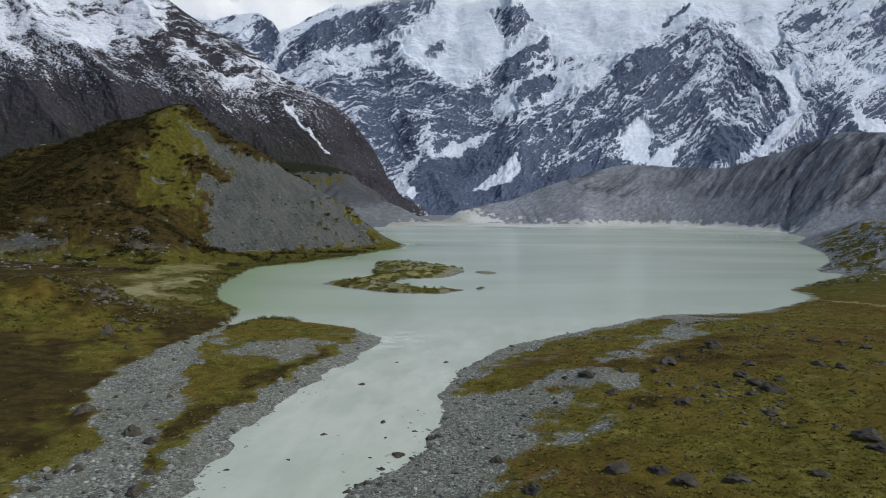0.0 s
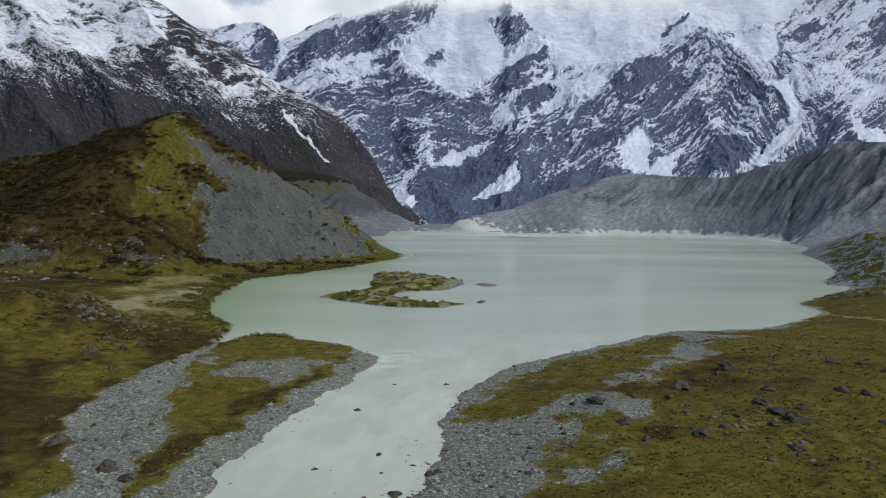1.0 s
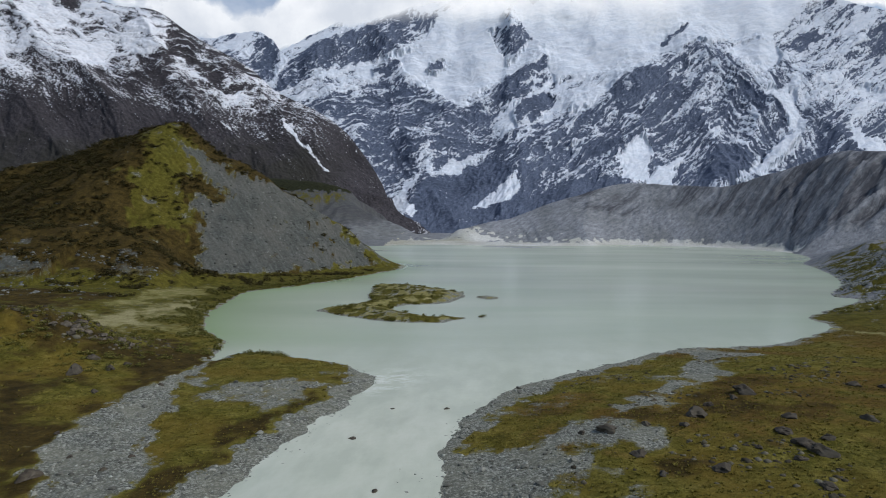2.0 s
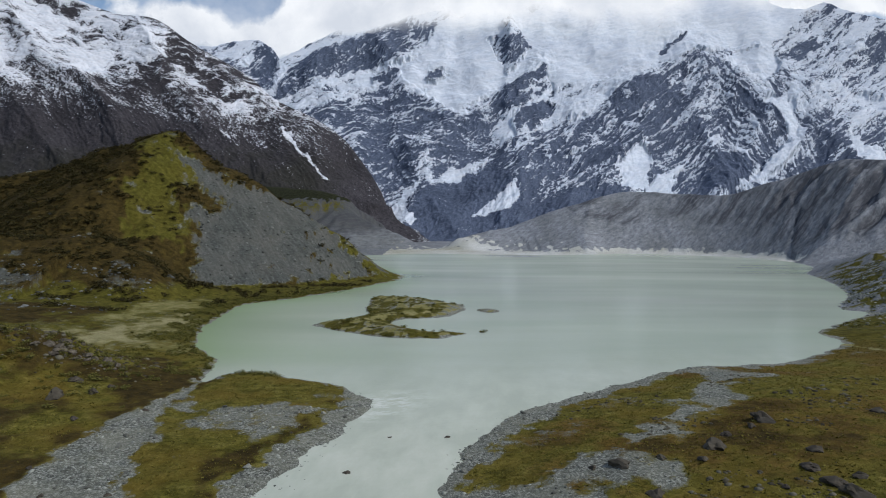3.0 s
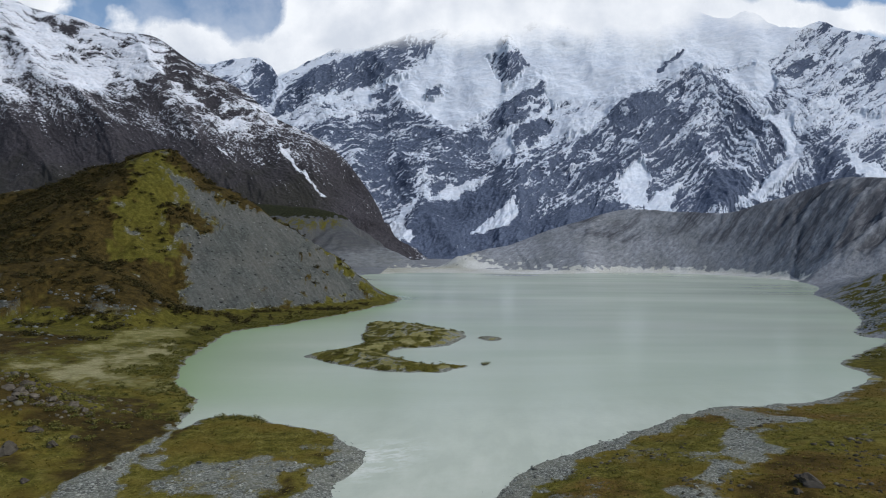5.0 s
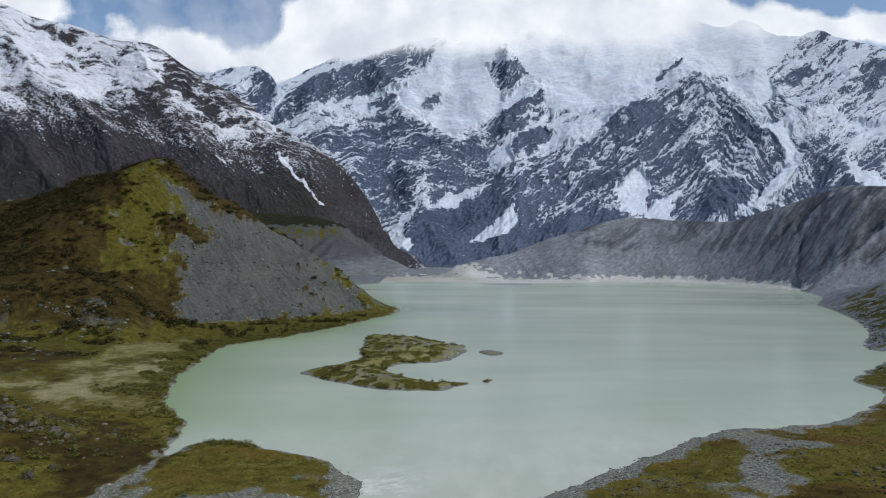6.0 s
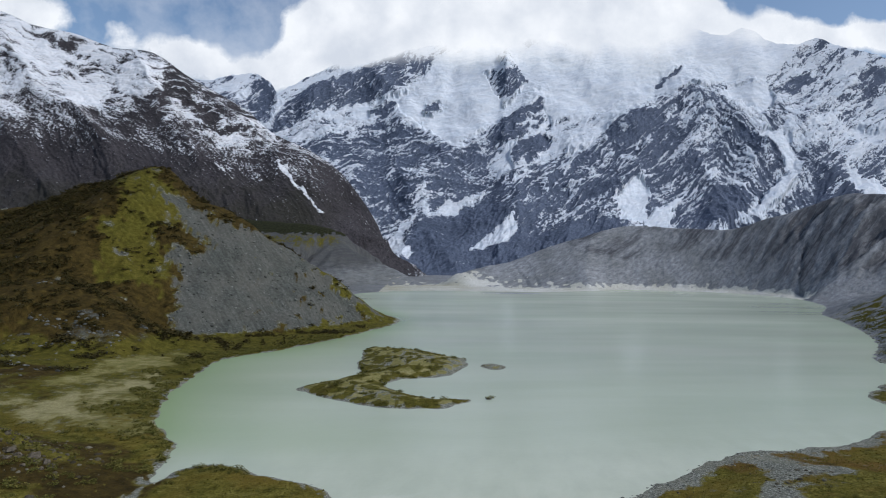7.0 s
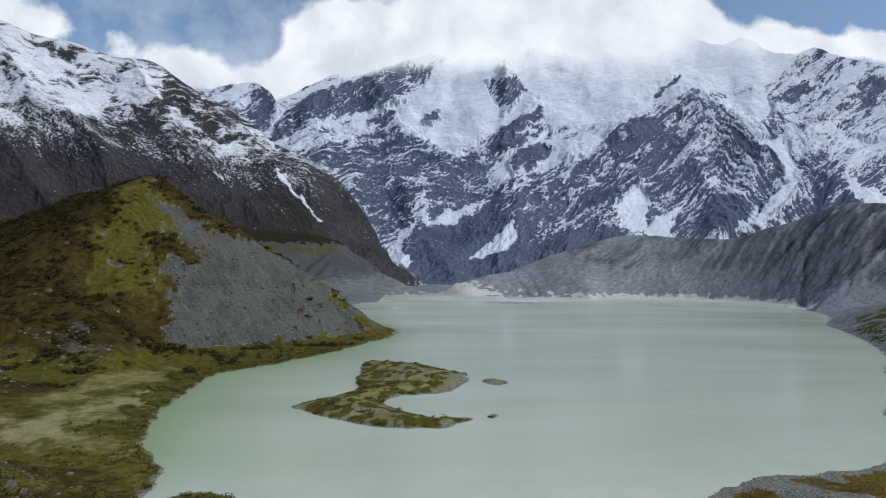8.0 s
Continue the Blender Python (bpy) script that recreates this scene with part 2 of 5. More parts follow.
def ground_material():
    m, t, b = material("banks")
    fine, mid, big = noise_node(t, 0.8, 7, 0.78), noise_node(t, 3.5, 5, 0.6), noise_node(t, 22, 4, 0.55)
    cell, gap = cobbles(t, 0.45)
    pebble, _ = cobbles(t, 0.2)
    gravel = ramp(t, maths(t, "ADD", maths(t, "MULTIPLY", cell, 0.6), maths(t, "MULTIPLY", pebble, 0.4)), (0.15, (0.064, 0.066, 0.056)), (0.5, (0.168, 0.176, 0.150)), (0.85, (0.34, 0.352, 0.305)))
    gravel = mix(t, ramp(t, gap, (0.0, 0.8), (0.09, 0.0)), gravel, (0.035, 0.036, 0.032))
    gravel = mix(t, ramp(t, noise_node(t, 9, 4, 0.6), (0.4, 0.0), (0.65, 0.55)), gravel, (0.19, 0.19, 0.146))
    gravel = mix(t, ramp(t, mid, (0.58, 0.0), (0.7, 0.35)), gravel, (0.07, 0.075, 0.04))
    grass = ramp(t, mid, (0.32, (0.060, 0.054, 0.010)), (0.5, (0.124, 0.112, 0.021)), (0.68, (0.196, 0.170, 0.042)))
    grass = mix(t, ramp(t, fine, (0.38, 0.7), (0.58, 0.0)), grass, (0.028, 0.027, 0.004))
    grass = mix(t, ramp(t, big, (0.45, 0.0), (0.62, 0.6)), grass, (0.125, 0.084, 0.016))
    grass = mix(t, maths(t, "MULTIPLY", blend_edge(t, attribute(t, "rust"), mid, 1.2, 0.35, 0.75), 0.75), grass, ramp(t, fine, (0.4, (0.060, 0.036, 0.010)), (0.6, (0.150, 0.088, 0.022))))
    meadow = ramp(t, maths(t, "ADD", maths(t, "MULTIPLY", mid, 0.6), maths(t, "MULTIPLY", fine, 0.4)), (0.34, (0.026, 0.027, 0.007)), (0.5, (0.064, 0.060, 0.011)), (0.66, (0.108, 0.096, 0.020)))
    grass = mix(t, maths(t, "MULTIPLY", attribute(t, "meadow"), 0.85), grass, meadow)
    heath = ramp(t, mid, (0.3, (0.022, 0.016, 0.005)), (0.5, (0.052, 0.036, 0.010)), (0.72, (0.092, 0.066, 0.017)))
    heath = mix(t, ramp(t, fine, (0.4, 0.6), (0.6, 0.0)), heath, (0.016, 0.016, 0.008))
    scree = ramp(t, noise_node(t, 2.2, 8, 0.75), (0.3, (0.034, 0.037, 0.034)), (0.55, (0.080, 0.086, 0.078)), (0.75, (0.135, 0.142, 0.130)))
    chute = noise_node(t, 2.6, 6, 0.7, ((1, 7, 12), (0, 0, 0.85)))
    scree = mix(t, ramp(t, chute, (0.40, 0.4), (0.52, 0.0)), scree, (0.036, 0.038, 0.034))
    scree = mix(t, ramp(t, chute, (0.54, 0.0), (0.66, 0.25)), scree, (0.15, 0.158, 0.142))
    scree = mix(t, ramp(t, big, (0.4, 0.0), (0.7, 0.35)), scree, (0.14, 0.132, 0.115))
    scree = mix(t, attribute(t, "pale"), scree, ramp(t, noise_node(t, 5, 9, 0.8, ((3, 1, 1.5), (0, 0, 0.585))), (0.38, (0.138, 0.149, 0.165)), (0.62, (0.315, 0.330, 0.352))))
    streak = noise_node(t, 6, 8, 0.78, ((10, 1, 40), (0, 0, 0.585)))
    # streaks and the masked faces are darkened to slate grey
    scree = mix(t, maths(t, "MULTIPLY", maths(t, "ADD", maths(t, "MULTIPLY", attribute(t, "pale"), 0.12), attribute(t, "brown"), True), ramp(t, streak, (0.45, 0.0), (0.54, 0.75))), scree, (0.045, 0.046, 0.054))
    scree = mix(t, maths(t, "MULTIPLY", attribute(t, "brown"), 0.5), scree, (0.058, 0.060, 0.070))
    reed = noise_node(t, 4.5, 8, 0.75, ((2.2, 1, 1), (0, 0, 0.5)))
    silt = ramp(t, reed, (0.3, (0.100, 0.098, 0.028)), (0.5, (0.20, 0.185, 0.070)), (0.7, (0.30, 0.272, 0.145)))
    silt = mix(t, maths(t, "MULTIPLY", attribute(t, "sand"), 0.6), silt, (0.33, 0.30, 0.17))
    silt = mix(t, attribute(t, "pale"), silt, (0.58, 0.59, 0.57))
    silt = mix(t, ramp(t, fine, (0.36, 0.55), (0.56, 0.0)), silt, (0.07, 0.068, 0.022))
    col = gravel
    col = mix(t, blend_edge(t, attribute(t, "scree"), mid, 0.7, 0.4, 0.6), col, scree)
    col = mix(t, blend_edge(t, attribute(t, "silt"), maths(t, "ADD", maths(t, "MULTIPLY", reed, 0.65), maths(t, "MULTIPLY", fine, 0.35)), 1.9, 0.42, 0.58), col, silt)
    col = mix(t, blend_edge(t, attribute(t, "grass"), maths(t, "ADD", maths(t, "MULTIPLY", mid, 0.55), maths(t, "MULTIPLY", fine, 0.45)), 1.8, 0.36, 0.64), col, grass)
    col = mix(t, blend_edge(t, attribute(t, "heath"), maths(t, "ADD", maths(t, "MULTIPLY", noise_node(t, 11, 7, 0.7), 0.6), maths(t, "MULTIPLY", fine, 0.4)), 2.2, 0.36, 0.66), col, heath)
    col = mix(t, blend_edge(t, attribute(t, "bush"), noise_node(t, 11, 7, 0.7), 1.2, 0.4, 0.6), col, ramp(t, mid, (0.35, (0.010, 0.012, 0.007)), (0.7, (0.034, 0.036, 0.018))))
    link(t, col, b.inputs["Base Color"])
    b.inputs["Roughness"].default_value = 0.95
    b.inputs["Specular IOR Level"].default_value = 0.04
    far_relief = maths(t, "MULTIPLY", attribute(t, "pale"), maths(t, "ADD", maths(t, "MULTIPLY", streak, maths(t, "ADD", 2.0, maths(t, "MULTIPLY", attribute(t, "brown"), 14.0))), maths(t, "MULTIPLY", noise_node(t, 7, 6, 0.7, ((3, 1, 1.5), (0, 0, 0.585))), 9.0)))
    bump(t, b, maths(t, "ADD", far_relief, maths(t, "ADD", fine, maths(t, "MULTIPLY", mid, 2.0))), 0.7, 0.5)
    return m


def water_material():
    m, t, b = material("milky_water")
    # tone bands stand in for cloud shadow and ripple streaks on the lake
    tone_bands = noise_node(t, 75, 4, 0.55, ((4, 1, 1), (0, 0, 0.06)))
    lake = ramp(t, tone_bands, (0.30, (0.335, 0.395, 0.295)), (0.70, (0.440, 0.482, 0.388)))
    lake = mix(t, attribute(t, "shallow"), lake, (0.255, 0.350, 0.185))
    place = t.nodes.new("ShaderNodeSeparateXYZ")
    link(t, t.nodes.new("ShaderNodeTexCoord").outputs["Object"], place.inputs[0])
    # the outflow carries more silt than the lake
    outflow = maths(t, "ADD", maths(t, "MULTIPLY", place.outputs["Y"], 0.004), maths(t, "MULTIPLY", place.outputs["X"], -0.0008))
    body = mix(t, ramp(t, outflow, (0.62, 0.0), (1.5, 1.0)), ramp(t, noise_node(t, 9, 5, 0.6, ((1, 2.5, 1), (0, 0, -0.15))), (0.38, (0.375, 0.41, 0.325)), (0.66, (0.475, 0.50, 0.41))), lake)
    # broken water where the lake runs out over the bar
    foam = maths(t, "MULTIPLY", attribute(t, "riffle"), ramp(t, noise_node(t, 3.5, 6, 0.68, ((2, 1, 1), (0, 0, 0.4))), (0.46, 0.0), (0.60, 0.8)))
    link(t, mix(t, foam, body, (0.70, 0.72, 0.66)), b.inputs["Base Color"])
    link(t, ramp(t, noise_node(t, 110, 2, 0.5, ((3, 1, 1), (0, 0, 0.06))), (0.36, 0.17), (0.64, 0.27)), b.inputs["Roughness"])
    b.inputs["IOR"].default_value = 1.33
    bump(t, b, noise_node(t, 1.4, 3, 0.5, ((2.2, 1, 1), (0, 0, 0.3))), 0.12, 0.2)
    return m


def mountain_material(name, dark, light, snow_colour, lean, grain, stretch, salt):
    """Rock with snow on its ledges; lean: how steeply the beds climb to the east, in radians."""
    m, t, b = material(name)
    big, mid = noise_node(t, 120, 6, 0.6), noise_node(t, grain, 8, 0.76)
    strata = noise_node(t, grain * 0.8, 8, 0.76, ((stretch, 40, 1), (0, -lean, 0)))
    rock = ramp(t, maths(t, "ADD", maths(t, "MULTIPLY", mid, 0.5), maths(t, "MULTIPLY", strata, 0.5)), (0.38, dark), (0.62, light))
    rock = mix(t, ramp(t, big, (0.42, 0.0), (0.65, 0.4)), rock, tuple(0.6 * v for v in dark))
    grit = maths(t, "ADD", maths(t, "MULTIPLY", mid, 0.55), maths(t, "MULTIPLY", strata, 0.45))
    snow = blend_edge(t, attribute(t, "snow"), grit, salt, 0.45, 0.55)
    white = ramp(t, big, (0.3, tuple(0.84 * v for v in snow_colour)), (0.7, snow_colour))
    # crevassed bands lie across the ice
    white = mix(t, ramp(t, noise_node(t, grain * 2.2, 9, 0.76, ((3.5, 40, 1), (0, -0.24, 0))), (0.46, 0.0), (0.58, 0.55)), white, tuple(k * v for k, v in zip((0.66, 0.72, 0.78), snow_colour)))
    col = mix(t, maths(t, "MULTIPLY", attribute(t, "veg"), 0.7), rock, (0.024, 0.024, 0.018))
    col = mix(t, snow, col, white)
    link(t, col, b.inputs["Base Color"])
    b.inputs["Roughness"].default_value = 0.9
    b.inputs["Specular IOR Level"].default_value = 0.1
    bump(t, b, maths(t, "MULTIPLY", grit, maths(t, "SUBTRACT", 1.0, maths(t, "MULTIPLY", snow, 0.75))), 0.6, grain * 0.7)
    return m


GROUND, LAKE = ground_material(), water_material()
# distance haze is put into the far rock as a blue tint
HAZED_ROCK = mountain_material("hazed_rock_and_snow", (0.036, 0.051, 0.088), (0.125, 0.152, 0.212), (0.61, 0.655, 0.725), 0.6, 8, 2.0, 1.9)
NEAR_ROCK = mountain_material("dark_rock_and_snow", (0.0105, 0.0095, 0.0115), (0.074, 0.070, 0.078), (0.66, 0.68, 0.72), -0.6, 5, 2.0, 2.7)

# ---- ground ----
front = np.radians(np.linspace(-48, 48, 770))
back = np.radians(np.linspace(48, 312, 70))[1:-1]
theta = np.concatenate([front, back, [front[0] + 2 * math.pi]])
radius = np.concatenate([[3, 15, 30, 50, 70], np.geomspace(85, 1000, 315), np.linspace(1005, 2150, 230), [2220, 2300, 2700, 3300, 4000, 4700]])
R, T = np.meshgrid(radius, theta, indexing="ij")
X, Y = R * np.sin(T), -30 + R * np.cos(T)
Z, zone = ground_height(X, Y)


CHANNEL = [(-52, -60), (-53, 60), (-53.4, 86.6), (-54.3, 100), (-50.3, 106), (-54.5, 113.6), (-65.4, 126), (-67.4, 135), (-67.8, 148), (-66.1, 165), (-66.4, 185), (-63.5, 200),
           (-66, 214), (-62, 212), (-58.6, 193), (-60.4, 181), (-55, 159), (-52.2, 144), (-45.5, 124), (-42.4, 112), (-40.3, 101), (-39, 80), (-38, -60)]
BAR_PATCH = [(-54.6, 185), (-44.6, 187), (-29.8, 188), (-18, 187), (-16, 178), (-23.7, 172), (-29, 164), (-40.6, 159), (-49.2, 165)]
EAST_GRAVEL = [(-20, -60), (-20, 88), (-8, 105), (-2, 140), (8, 165), (25, 190), (60, 222), (113, 246), (100, 212), (80.6, 184.7), (63.4, 170), (51.2, 152), (41.4, 133),
               (32.2, 125.6), (26.6, 115.6), (22.2, 102), (14.9, 93.5), (13, 70), (10, -60)]
SPIT = [(13.1, 137.4), (18.1, 149.0), (27.0, 164.3), (41.7, 182.7), (60.2, 200.0), (83.6, 219.7), (83.4, 214.2), (69.2, 193.6), (58.6, 179.7), (48.8, 167.3), (39.1, 156.1), (27.4, 145.0), (19.8, 137.1)]
SILT = [(-170, 300), (-143, 298), (-131, 333), (-113, 356), (-98, 330), (-93, 290), (-81.7, 250), (-93.7, 240), (-119, 272), (-150, 270)]

SAND = [(-150, 282), (-139, 296), (-124, 314), (-121, 349), (-115, 359), (-104, 325), (-112, 303), (-108, 268), (-118, 252)]
STRAW = [(-147, 341), (-145, 374), (-130, 410), (-115, 372), (-130, 316), (-146, 303)]
HILL_LAWN = [(-252, 592), (-241, 592), (-212, 590), (-198, 583), (-184, 562), (-177, 548), (-186, 524), (-173, 514), (-171, 487), (-186, 468), (-203, 468), (-221, 509), (-230, 512), (-220, 524), (-221, 536)]
HILL_SCREE = [(-201, 566), (-186, 575), (-168, 568), (-150, 585), (-109, 604), (-68, 606), (-20, 600), (-25, 575), (-60, 520), (-79, 482), (-107, 453), (-126, 422), (-150, 467),
              (-156, 488), (-170, 507), (-176, 517), (-170, 524), (-158, 533), (-160, 547), (-178, 546), (-190, 556)]
HEATH_TONGUE = [(-189, 532), (-178, 547), (-158, 548), (-155, 532), (-173, 526), (-183, 515)]
RIDGE_TURF = [(-100, 600), (-90, 606), (-46, 612), (-18, 600), (-30, 577), (-49, 580), (-72, 584)]
FOOT_TURF = [(-79, 478), (-77, 522), (-56, 560), (-34, 548), (-36, 500)]
RUBBLE = [[(-300, 384), (-205, 381), (-188, 373), (-158, 335), (-200, 318), (-300, 330)], [(-183, 408), (-162, 409), (-147, 386), (-149, 370), (-168, 366)], [(-153, 389), (-144, 412), (-130, 418), (-145, 380)]]


def cover(x, y, z, q):
    """How much grass, heath, scree and silt lies at each place, each about 0 to 1 with its edge at a half."""
    n = fbm(x, y, 14, 4, 110)
    wide = fbm(x, y, 60, 3, 115)
    wx, wy = x + 3.2 * fbm(x, y, 12, 5, 117, 0.62) + 1.5 * fbm(x, y, 3.2, 3, 122, 0.6), y + 3.2 * fbm(x, y, 12, 5, 118, 0.62) + 1.5 * fbm(x, y, 3.2, 3, 123, 0.6)
    d = q["land"]

    def zone_of(poly, soft):
        return np.clip(0.5 + signed(wx, wy, poly) / soft, 0, 1)

    river_bar = (x < -5) & (y < 197)
    beach = np.where(river_bar, 7.0, np.where(x < -20, 1.2, np.where(y > 250, 2.5, 4.0)))
    grass = np.clip(0.5 + (d - beach + 2.5 * fbm(x, y, 4, 3, 124, 0.6)) / 4, 0, 1)
    bare = np.maximum(zone_of(CHANNEL, 5), np.maximum(np.clip(0.36 + signed(wx, wy, BAR_PATCH) / 18 + 0.7 * n, 0, 0.64), np.clip(0.33 + signed(wx, wy, EAST_GRAVEL) / 16 - 0.95 * n, 0, 1)))
    grass = np.minimum(grass, 1 - bare)
    grass = np.maximum(grass, np.clip(0.5 + (signed(wx, wy, SPIT) + 4.6) / 5, 0, 1) * step(1.0, 4.0, d))
    # gravel shows through the bank near the beach
    grass = grass - 0.45 * step(22, 4, np.abs(d - 14)) * step(0.0, 0.7, n) * (x > 0)
    dry = 0.55 * fbm(x * 0.5, y * 0.5 + x * 0.3, 12, 4, 119)
    silt = np.where(signed(wx, wy, SILT) > -8, np.clip(0.32 + signed(wx, wy, SILT) / 30 + 1.1 * dry, 0, 0.75), 0)
    sand = np.clip(0.40 + signed(wx, wy, SAND) / 16 + 1.2 * dry, 0, 1)
    silt = np.maximum(np.maximum(silt, sand), np.clip(0.5 + signed(wx, wy, STRAW) / 14 + dry, 0, 0.9))
    track, _ = line_distance(wx, wy, [(174.4, 283.6), (177.0, 258.9), (177.1, 237.3), (192.5, 221.6)])
    grass = grass - 0.5 * step(3.0, 1.0, track)
    silt = np.maximum(silt, step(3.0, 1.0, track))
    grass = np.minimum(grass, 1.05 - 0.75 * silt)
    # the moraine hill
    on_hill = step(-2, 4, np.maximum(q["crest"], 0.5 * (z - 8))) * (x < 0) * (y > 330) * (y < 760)
    hill_scree = np.clip(0.5 + (signed(wx, wy, HILL_SCREE) + 10 * fbm(x, y, 20, 5, 126, 0.7)) / 15, 0, 1) * step(1, 5, q["crest"])
    # turf along the crest and at the foot of the scree
    crest_turf = step(15, 6, q["hill_d"] + 12 * n) * step(-112, -150, x)
    foot_turf = step(11, 4, d + 7 * n) + 0.9 * zone_of(RIDGE_TURF, 9) * step(-0.5, 0.1, n) + 0.85 * zone_of(FOOT_TURF, 16) * step(-0.35, 0.25, n)
    foot_turf = np.maximum(foot_turf, 0.8 * step(0.30, 0.55, fbm(x, y, 9, 3, 121)) * step(-150, -60, x + 20 * n))
    hill_scree = hill_scree * (1 - np.clip(np.maximum(crest_turf, foot_turf), 0, 1))
    heath = on_hill * np.clip(0.62 - (signed(wx, wy, HILL_LAWN) + 14 * n) / 16, 0.05, 1) * (1 - hill_scree)
    heath = np.maximum(heath, 0.6 * crest_turf * on_hill)
    heath = np.maximum(heath, zone_of(HEATH_TONGUE, 6) * (1 - hill_scree))
    heath = heath * (1 - 0.8 * np.maximum(zone_of(RIDGE_TURF, 9), zone_of(FOOT_TURF, 12)))
    # mossy green between the heath of the lower slope
    heath = heath - on_hill * 0.28 * step(0.05, 0.4, fbm(x, y, 30, 4, 128)) * step(500, 470, y)
    # west bank heath; its spread also stands in for cloud shade on the grass
    heath = np.maximum(heath, (x < 0) * (y < 330) * np.clip(0.56 + 0.6 * wide + 0.4 * n + 0.38 * step(165, 110, y) - 0.4 * step(205, 228, y), 0.05, 0.95) * step(-54, -62, x))
    heath = np.maximum(heath, step(-136, -156, x + 8 * n) * (y > 222) * (y < 345) * np.clip(0.8 + 0.5 * n, 0, 1))
    heath = np.maximum(heath, (x > 0) * (y < 330) * np.clip(0.12 + 0.6 * wide + 0.4 * n - 0.004 * np.maximum(60 - x, 0), 0, 0.52)) * grass
    heath = np.maximum(heath, river_bar * (x > -56) * (y < 190) * np.clip(0.85 - np.abs(d - 10) / 8 + 0.6 * n, 0, 0.8) * grass)
    rubble = on_hill * np.clip(np.max([zone_of(k, 16) for k in RUBBLE], axis=0) - 0.16 + 0.8 * n, 0, 0.75)
    scree = np.maximum(hill_scree, rubble)
    heath = heath * (1 - 0.5 * step(0.45, 0.65, rubble))
    # slopes round the far end
    far = step(640, 760, y)
    scree = np.maximum(scree, far)
    bench = step(1250, 1350, y) * (x < 0) * step(66, 84, z + 9 * wide)
    bush = bench * step(100, 107, z + 8 * n)
    green = bench * step(-420, -330, x) * step(-120, -190, x) * np.clip(0.5 + 0.6 * n, 0, 0.62) * (1 - bush)
    grass = np.where(far > 0, green, grass) * (1 - scree * (far < 0.5))
    heath = np.where(far > 0, 0.2 * bench, heath)
    mound = np.exp(-((x + 118) / 30) ** 2 - ((y - 213) / np.where(y > 213, 12, 20)) ** 2)
    heath = np.maximum(heath, 0.7 * step(0.3, 0.8, mound) + 0.3 * n)
    east_far = (x > 200) * step(330, 400, y)
    scree = np.maximum(scree, east_far * np.clip(0.55 + 0.8 * n, 0, 1))
    grass = np.where(east_far > 0.5, np.clip(0.52 - 0.9 * n, 0, 1) * step(2, 8, d) * (1 - far), grass)
    silt = np.maximum(silt, far * step(np.interp(x, [110, 330], [230, 28]), np.interp(x, [110, 330], [150, 13]), d + np.interp(x, [200, 330], [60, 8]) * n) * (y > 1000) * (x > -60))
    on_isle = (q["island"] > 0) | (q["islet"] > 0)
    mottle = fbm(x, y, 7, 4, 129, 0.6)
    grass = np.where(on_isle, np.clip(0.80 - 0.02 * d + 1.1 * mottle + 0.3 * n, 0, 1) * step(0.2, 1.5, d) * (1 - 0.7 * step(0, 8, x - 2 - 0.3 * np.abs(y - 345)) * (y > 325)), grass)
    grass = np.where(on_isle & ((y > 700) | (q["islet"] > 0)), 0.3 * (y < 700), grass)
    silt = np.where(on_isle, step(1, 4, d) * (y < 700) * np.clip(0.55 + 0.5 * wide - 0.9 * mottle, 0, 1), silt)
    heath = np.where(on_isle, 0.25 * step(4, 1, d) + 0.4 * n, heath)
    # scree turns paler and bluer northward from 640 m
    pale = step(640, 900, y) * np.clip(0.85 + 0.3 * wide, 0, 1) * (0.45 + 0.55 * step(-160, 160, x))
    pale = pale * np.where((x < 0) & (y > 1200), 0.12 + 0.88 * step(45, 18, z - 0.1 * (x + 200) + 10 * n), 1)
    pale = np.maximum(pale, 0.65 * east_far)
    # darker in the grooves of the flutes and towards the east
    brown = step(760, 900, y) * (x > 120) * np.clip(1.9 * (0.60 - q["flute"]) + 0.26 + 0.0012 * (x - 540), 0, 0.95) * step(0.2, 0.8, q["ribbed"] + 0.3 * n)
    rust = (x > 0) * (y < 330) * np.clip(0.12 + 0.8 * wide + 0.5 * n + 0.006 * (x - 55), 0, 0.9)
    brown = np.maximum(brown, 0.7 * (x < 0) * (y > 1200) * step(12, 34, z - 0.1 * (x + 200) + 9 * n))
    return dict(grass=grass, heath=heath, scree=scree, silt=silt, pale=pale, brown=brown, sand=sand * (y < 640), rust=rust, bush=bush, meadow=step(215, 310, y))


GRID, COVER = np.stack([X, Y, Z], -1).reshape(-1, 3), cover(X, Y, Z, zone)
mid_quad = lambda k: k[:-1, :-1]
is_island = mid_quad((zone["island"] > -6))
is_islet = mid_quad((zone["islet"] > -4) & (np.abs(Y - 376) < 22) & (X > 26)) & ~is_island
is_bar = mid_quad((zone["islet"] > -4) & (Y > 700)) & ~is_islet
is_hill = mid_quad((zone["crest"] > 1.5) & (X < 0) & (Y > 380) & (Y < 900)) & ~is_island
is_west = mid_quad((zone["wm"] > 4) & (X < 60) & (Y > 900)) & ~is_hill
is_east = mid_quad((zone["em"] > 4) & (X > 100) & (Y > 600)) & ~is_west
rest = ~(is_island | is_islet | is_bar | is_hill | is_west | is_east)
